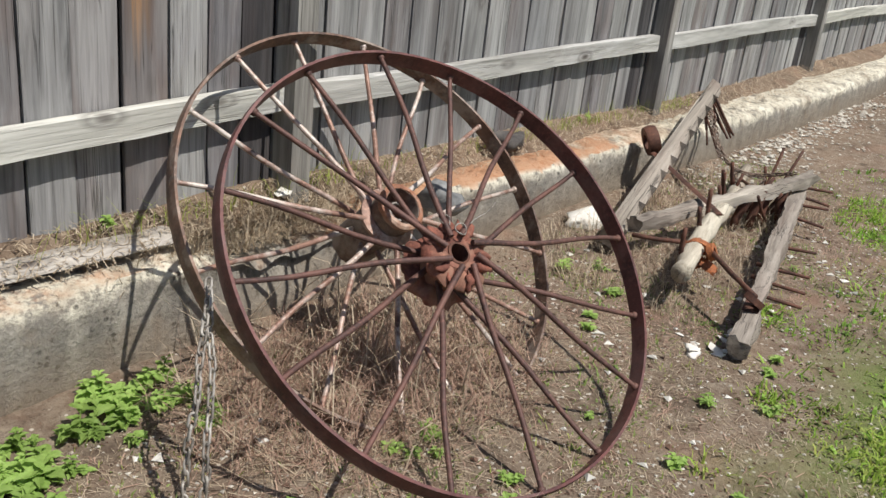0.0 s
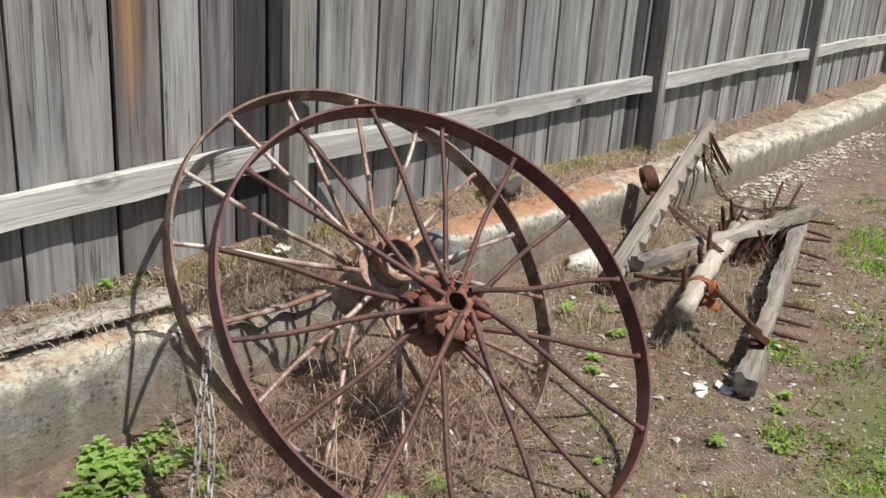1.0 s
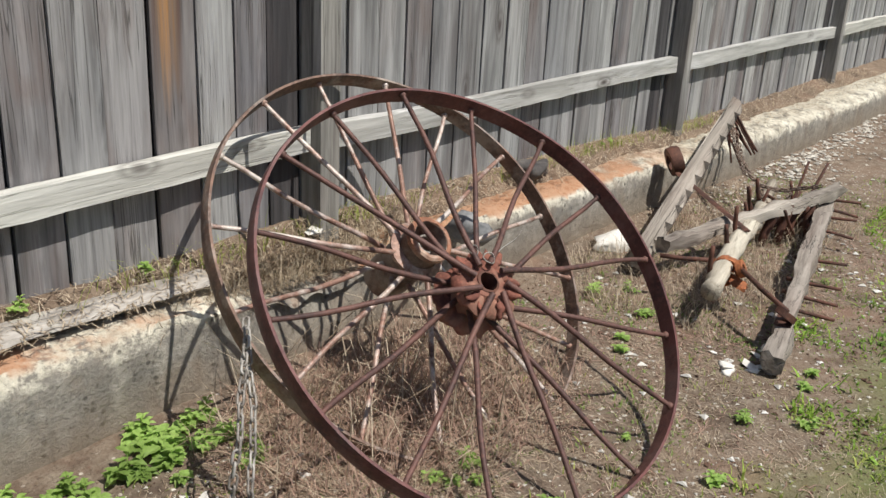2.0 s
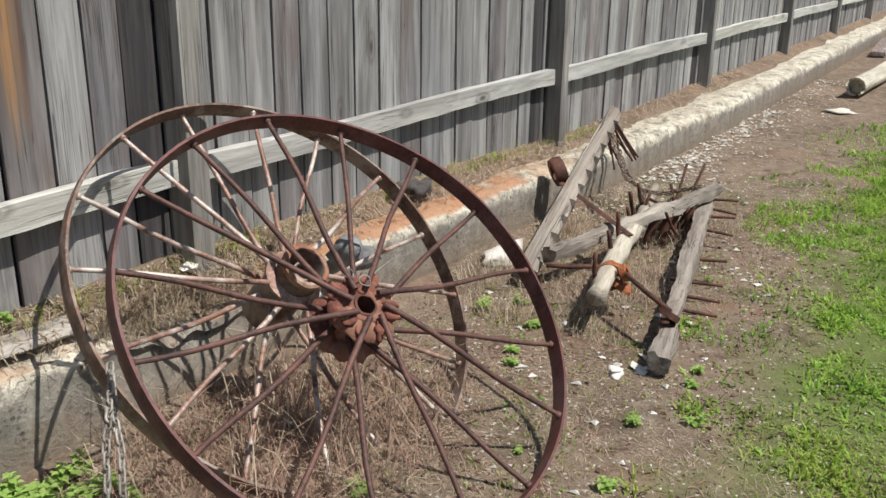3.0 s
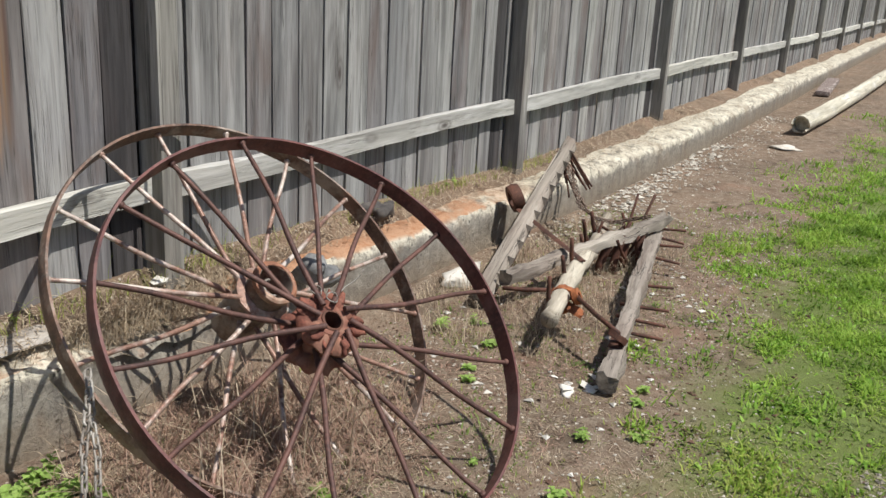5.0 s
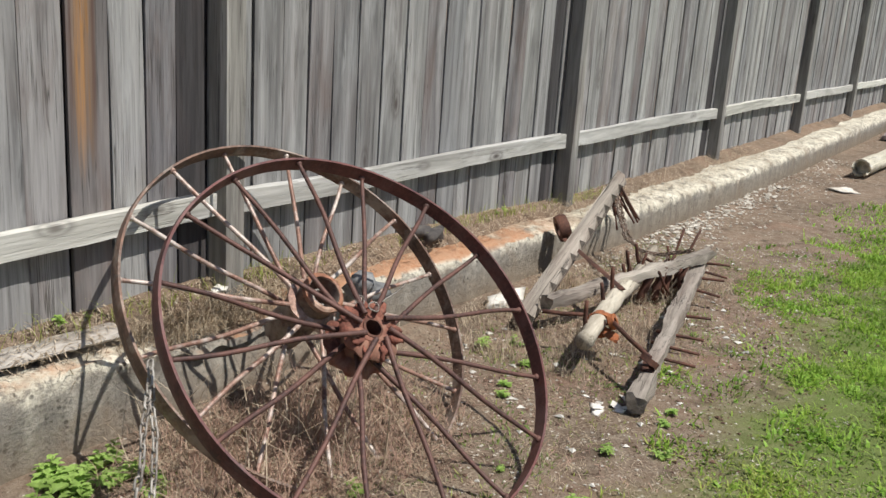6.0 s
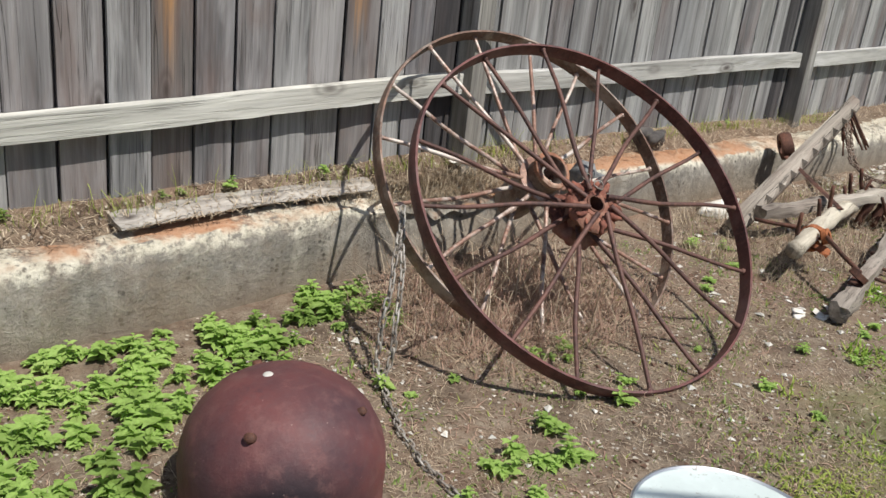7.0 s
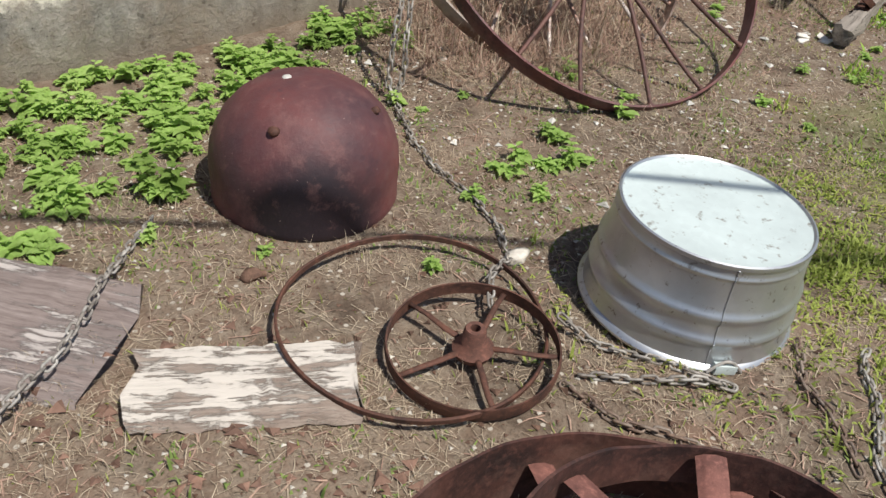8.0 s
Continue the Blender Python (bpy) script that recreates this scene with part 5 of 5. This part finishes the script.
blades("lawn_grass", scatter(115000, 0.0, 4.5, -3.6, -1.2, worn, 1, clumped(1.0)) + scatter(62000, 4.5, 11, -4.6, -1.0, worn, 2, clumped(1.45)) + scatter(36000, 11, 26, -6, -1.6, lawn, 3, clumped(2.1)),
       0.058, 0.0034, GRASS, "short bright green lawn grass", "grass", 1.15, 1, 0.7)
blades("lawn_clover", scatter(85000, 0.2, 4.5, -3.6, -1.0, lambda x, y: worn(x, y) * max(0.15, patchy(x, y, 3.1, 17)), 41, clumped(1.0)) + scatter(30000, 4.5, 11, -4.6, -1.0, worn, 42, clumped(1.6)),
       0.032, 0.0085, LAWN_LEAF, "low broad-leaved clover in the lawn", "clover", 1.25, 21, 0.6)
blades("yellow_grass", scatter(120000, -1.6, 0.8, -3.6, -1.3, worn, 4, clumped(0.9)), 0.042, 0.0034, YELLOW_GRASS, "clumpy yellow-green grass", "grass", 1.2, 2, 0.7)
blades("sprigs", scatter(70000, -2.7, 3.6, -2.7, -0.45, mossy, 71, clumped(1.0)), 0.022, 0.0032, SPRIG, "low green sprigs creeping over the earth", "sprigs", 1.3, 72, 0.5)
blades("sparse_grass", scatter(22000, -2.6, 4, -2.6, -0.4, lambda x, y: max(0.06, patchy(x, y, 2.3, 6) - 0.40), 5), 0.032, 0.0018, YELLOW_GRASS, "scattered thin grass on the earth", "grass", 0.9, 3)
litter("dry_litter", scatter(70000, -3.0, 0.9, -3.2, -0.4, lambda x, y: max(0.04, 1.5 * patchy(x, y, 3.4, 9) - 0.35) * (1 - 0.7 * lawn(x, y)), 6), 0.055, 0.00075, STRAW, "dry straw scattered on the earth", "straw", 1)
litter("dead_stems", scatter(9000, 0.3, 3.4, -1.5, -0.5, lambda x, y: max(0.05, patchy(x, y, 2, 12)), 7), 0.06, 0.0011, RED_STRAW, "brown dead stems on the earth", "straw", 2)
litter("brown_twigs", scatter(5200, -2.9, 0.4, -2.9, -0.5, lambda x, y: max(0.05, patchy(x, y, 2.6, 77)), 78), 0.07, 0.0015, RED_STRAW, "brown twigs and stems on the earth", "straw", 79, 0.3, 0.5)
tuft = scatter(9500, -0.9, 0.5, -1.2, -0.3, in_tuft, 8)
blades("dead_grass_tuft", tuft, 0.19, 0.0012, RED_STRAW, "tangle of brown dead grass inside the wheels", "dead grass", 1.2, 4, 0.9)
litter("dead_grass_litter", scatter(11000, -0.9, 0.6, -1.2, -0.3, lambda x, y: in_tuft(x, y), 9), 0.16, 0.0012, STRAW, "dry straw tangled in the wheels", "straw", 3, 0.5, 0.6)
blades("dry_wisps", scatter(20000, -2.7, 0.4, -2.6, -0.9, lambda x, y: max(0.02, 1.3 * patchy(x, y, 2.7, 61) - 0.3), 62), 0.05, 0.0008, STRAW, "thin dry grass wisps on the earth", "dead grass", 1.0, 63, 0.8)
blades("dead_stalks", scatter(760, -0.9, 0.5, -1.2, -0.3, in_tuft, 48), 0.42, 0.0019, STRAW, "long pale dead stalks between the wheels", "dead grass", 1.1, 14, 0.7)
blades("harrow_grass", scatter(9000, 1.0, 3.0, -1.3, -0.4, lambda x, y: max(0, patchy(x, y, 2.5, 2) - 0.2), 10), 0.13, 0.0013, STRAW, "dead grass growing through the harrow", "dead grass", 0.8, 5, 0.7)


def ledge_litter():
    rnd = random.Random(3)
    out = []
    for _ in range(7000):
        x = rnd.uniform(-3, 7)
        y = rnd.uniform(curve(FACE, x) * 0.75, -0.01)
        out.append((x, y, curve(TOP, x) + 0.012 + curve(RISE, x) * (1 - y / curve(FACE, x)), rnd.uniform(0.6, 1.2)))
    litter("ledge_litter", out, 0.06, 0.0012, STRAW, "dry stems and litter on the ledge", "straw", 5, 0.4)
    rim = []
    for _ in range(900):
        x = rnd.choice((-0.3, 0.35, 1.6, 2.3, 3.3, -1.6)) + rnd.gauss(0, 0.25)
        rim.append((x, rnd.uniform(-0.12, -0.02), curve(TOP, x) + 0.75 * curve(RISE, x), rnd.uniform(0.5, 1.3)))
    mat = []
    for _ in range(2600):
        x = rnd.gauss(-0.05, 0.30)
        y = rnd.uniform(-0.20, -0.05)
        mat.append((x, y, curve(TOP, x) - 0.05 + curve(RISE, x) * (1 - y / curve(FACE, x)), rnd.uniform(0.5, 1.3)))
    blades("ledge_dead_grass", mat, 0.12, 0.0013, STRAW, "brown dead grass on the broken ledge", "dead grass", 1.2, 17, 0.9)
    blades("ledge_grass", rim, 0.10, 0.0013, YELLOW_GRASS, "thin dry grass at the foot of the fence", "grass", 0.6, 7, 0.6)


ledge_litter()


def chips(name, spots, size, material, label, seed):
    rnd = random.Random(seed)
    verts, faces = [], []
    base = [(1, 0, 0), (-0.5, 0.87, 0), (-0.5, -0.87, 0), (0.2, 0.1, 1), (0.1, -0.2, -1)]
    for x, y, z, s in spots:
        k, n, a = size * s * rnd.uniform(0.35, 1.25), len(verts), rnd.uniform(0, 6.28)
        ca, sa = math.cos(a), math.sin(a)
        for bx, by, bz in base:
            bx, by = bx * rnd.uniform(0.7, 1.3), by * rnd.uniform(0.6, 1.1)
            verts.append((x + k * (bx * ca - by * sa), y + k * (bx * sa + by * ca), z + k * (0.25 + 0.5 * bz * rnd.uniform(0.5, 1.1))))
        faces += [(n, n + 1, n + 3), (n + 1, n + 2, n + 3), (n + 2, n, n + 3), (n + 1, n, n + 4), (n + 2, n + 1, n + 4), (n, n + 2, n + 4)]
    many(name, verts, faces, material, label, "stone chips")


chips("stone_chips", scatter(7500, -2.6, 4.2, -2.2, -0.45, lambda x, y: max(0.12, patchy(x, y, 1.6, 20)) * (1 - 0.8 * lawn(x, y)), 12), 0.008, CHIP, "pale stone chips scattered on the earth", 1)
chips("ledge_foot_chips", scatter(2200, 2.6, 9, -1.05, -0.38, lambda x, y: max(0.1, 1 - (-y - 0.38) * 1.7), 13), 0.016, CHIP, "white limestone chips along the ledge foot", 2)
chips("large_chips", scatter(420, -1.2, 3.6, -1.75, -0.6, lambda x, y: max(0.1, patchy(x, y, 1.2, 31)), 14), 0.018, WHITE_STONE, "larger white stone fragments on the earth", 3)
chips("gravel_patch", scatter(6500, 0.1, 1.5, -2.9, -2.3, lambda x, y: max(0.0, 1 - ((x - 0.62) / 0.36) ** 2 - ((y + 2.56) / 0.2) ** 2), 15), 0.011, GRAVEL, "grey gravel patch in the grass", 4)
chips("ledge_foot_rubble", scatter(320, 3.6, 6.6, -0.66, -0.42, lambda x, y: 0.9, 51), 0.026, CHIP, "white limestone rubble at the ledge foot", 6)
chips("mulch_flakes", scatter(15000, -3.0, 2.8, -3.0, -0.3, lambda x, y: max(0.1, patchy(x, y, 1.9, 44)) * (1 - 0.8 * lawn(x, y)), 52), 0.007, MULCH, "dark brown mulch flakes on the earth", 7)
chips("earth_clods", scatter(900, -3.0, -1.9, -2.7, -1.4, lambda x, y: max(0.05, patchy(x, y, 2.4, 91)), 92), 0.022, CLAY, "reddish brown clods of earth", 8)
chips("bark_pieces", scatter(1500, -2.9, 2.6, -2.6, -0.5, lambda x, y: max(0.05, patchy(x, y, 2.9, 95)) * (1 - 0.8 * lawn(x, y)), 96), 0.014, MULCH, "dark bark pieces on the earth", 9)
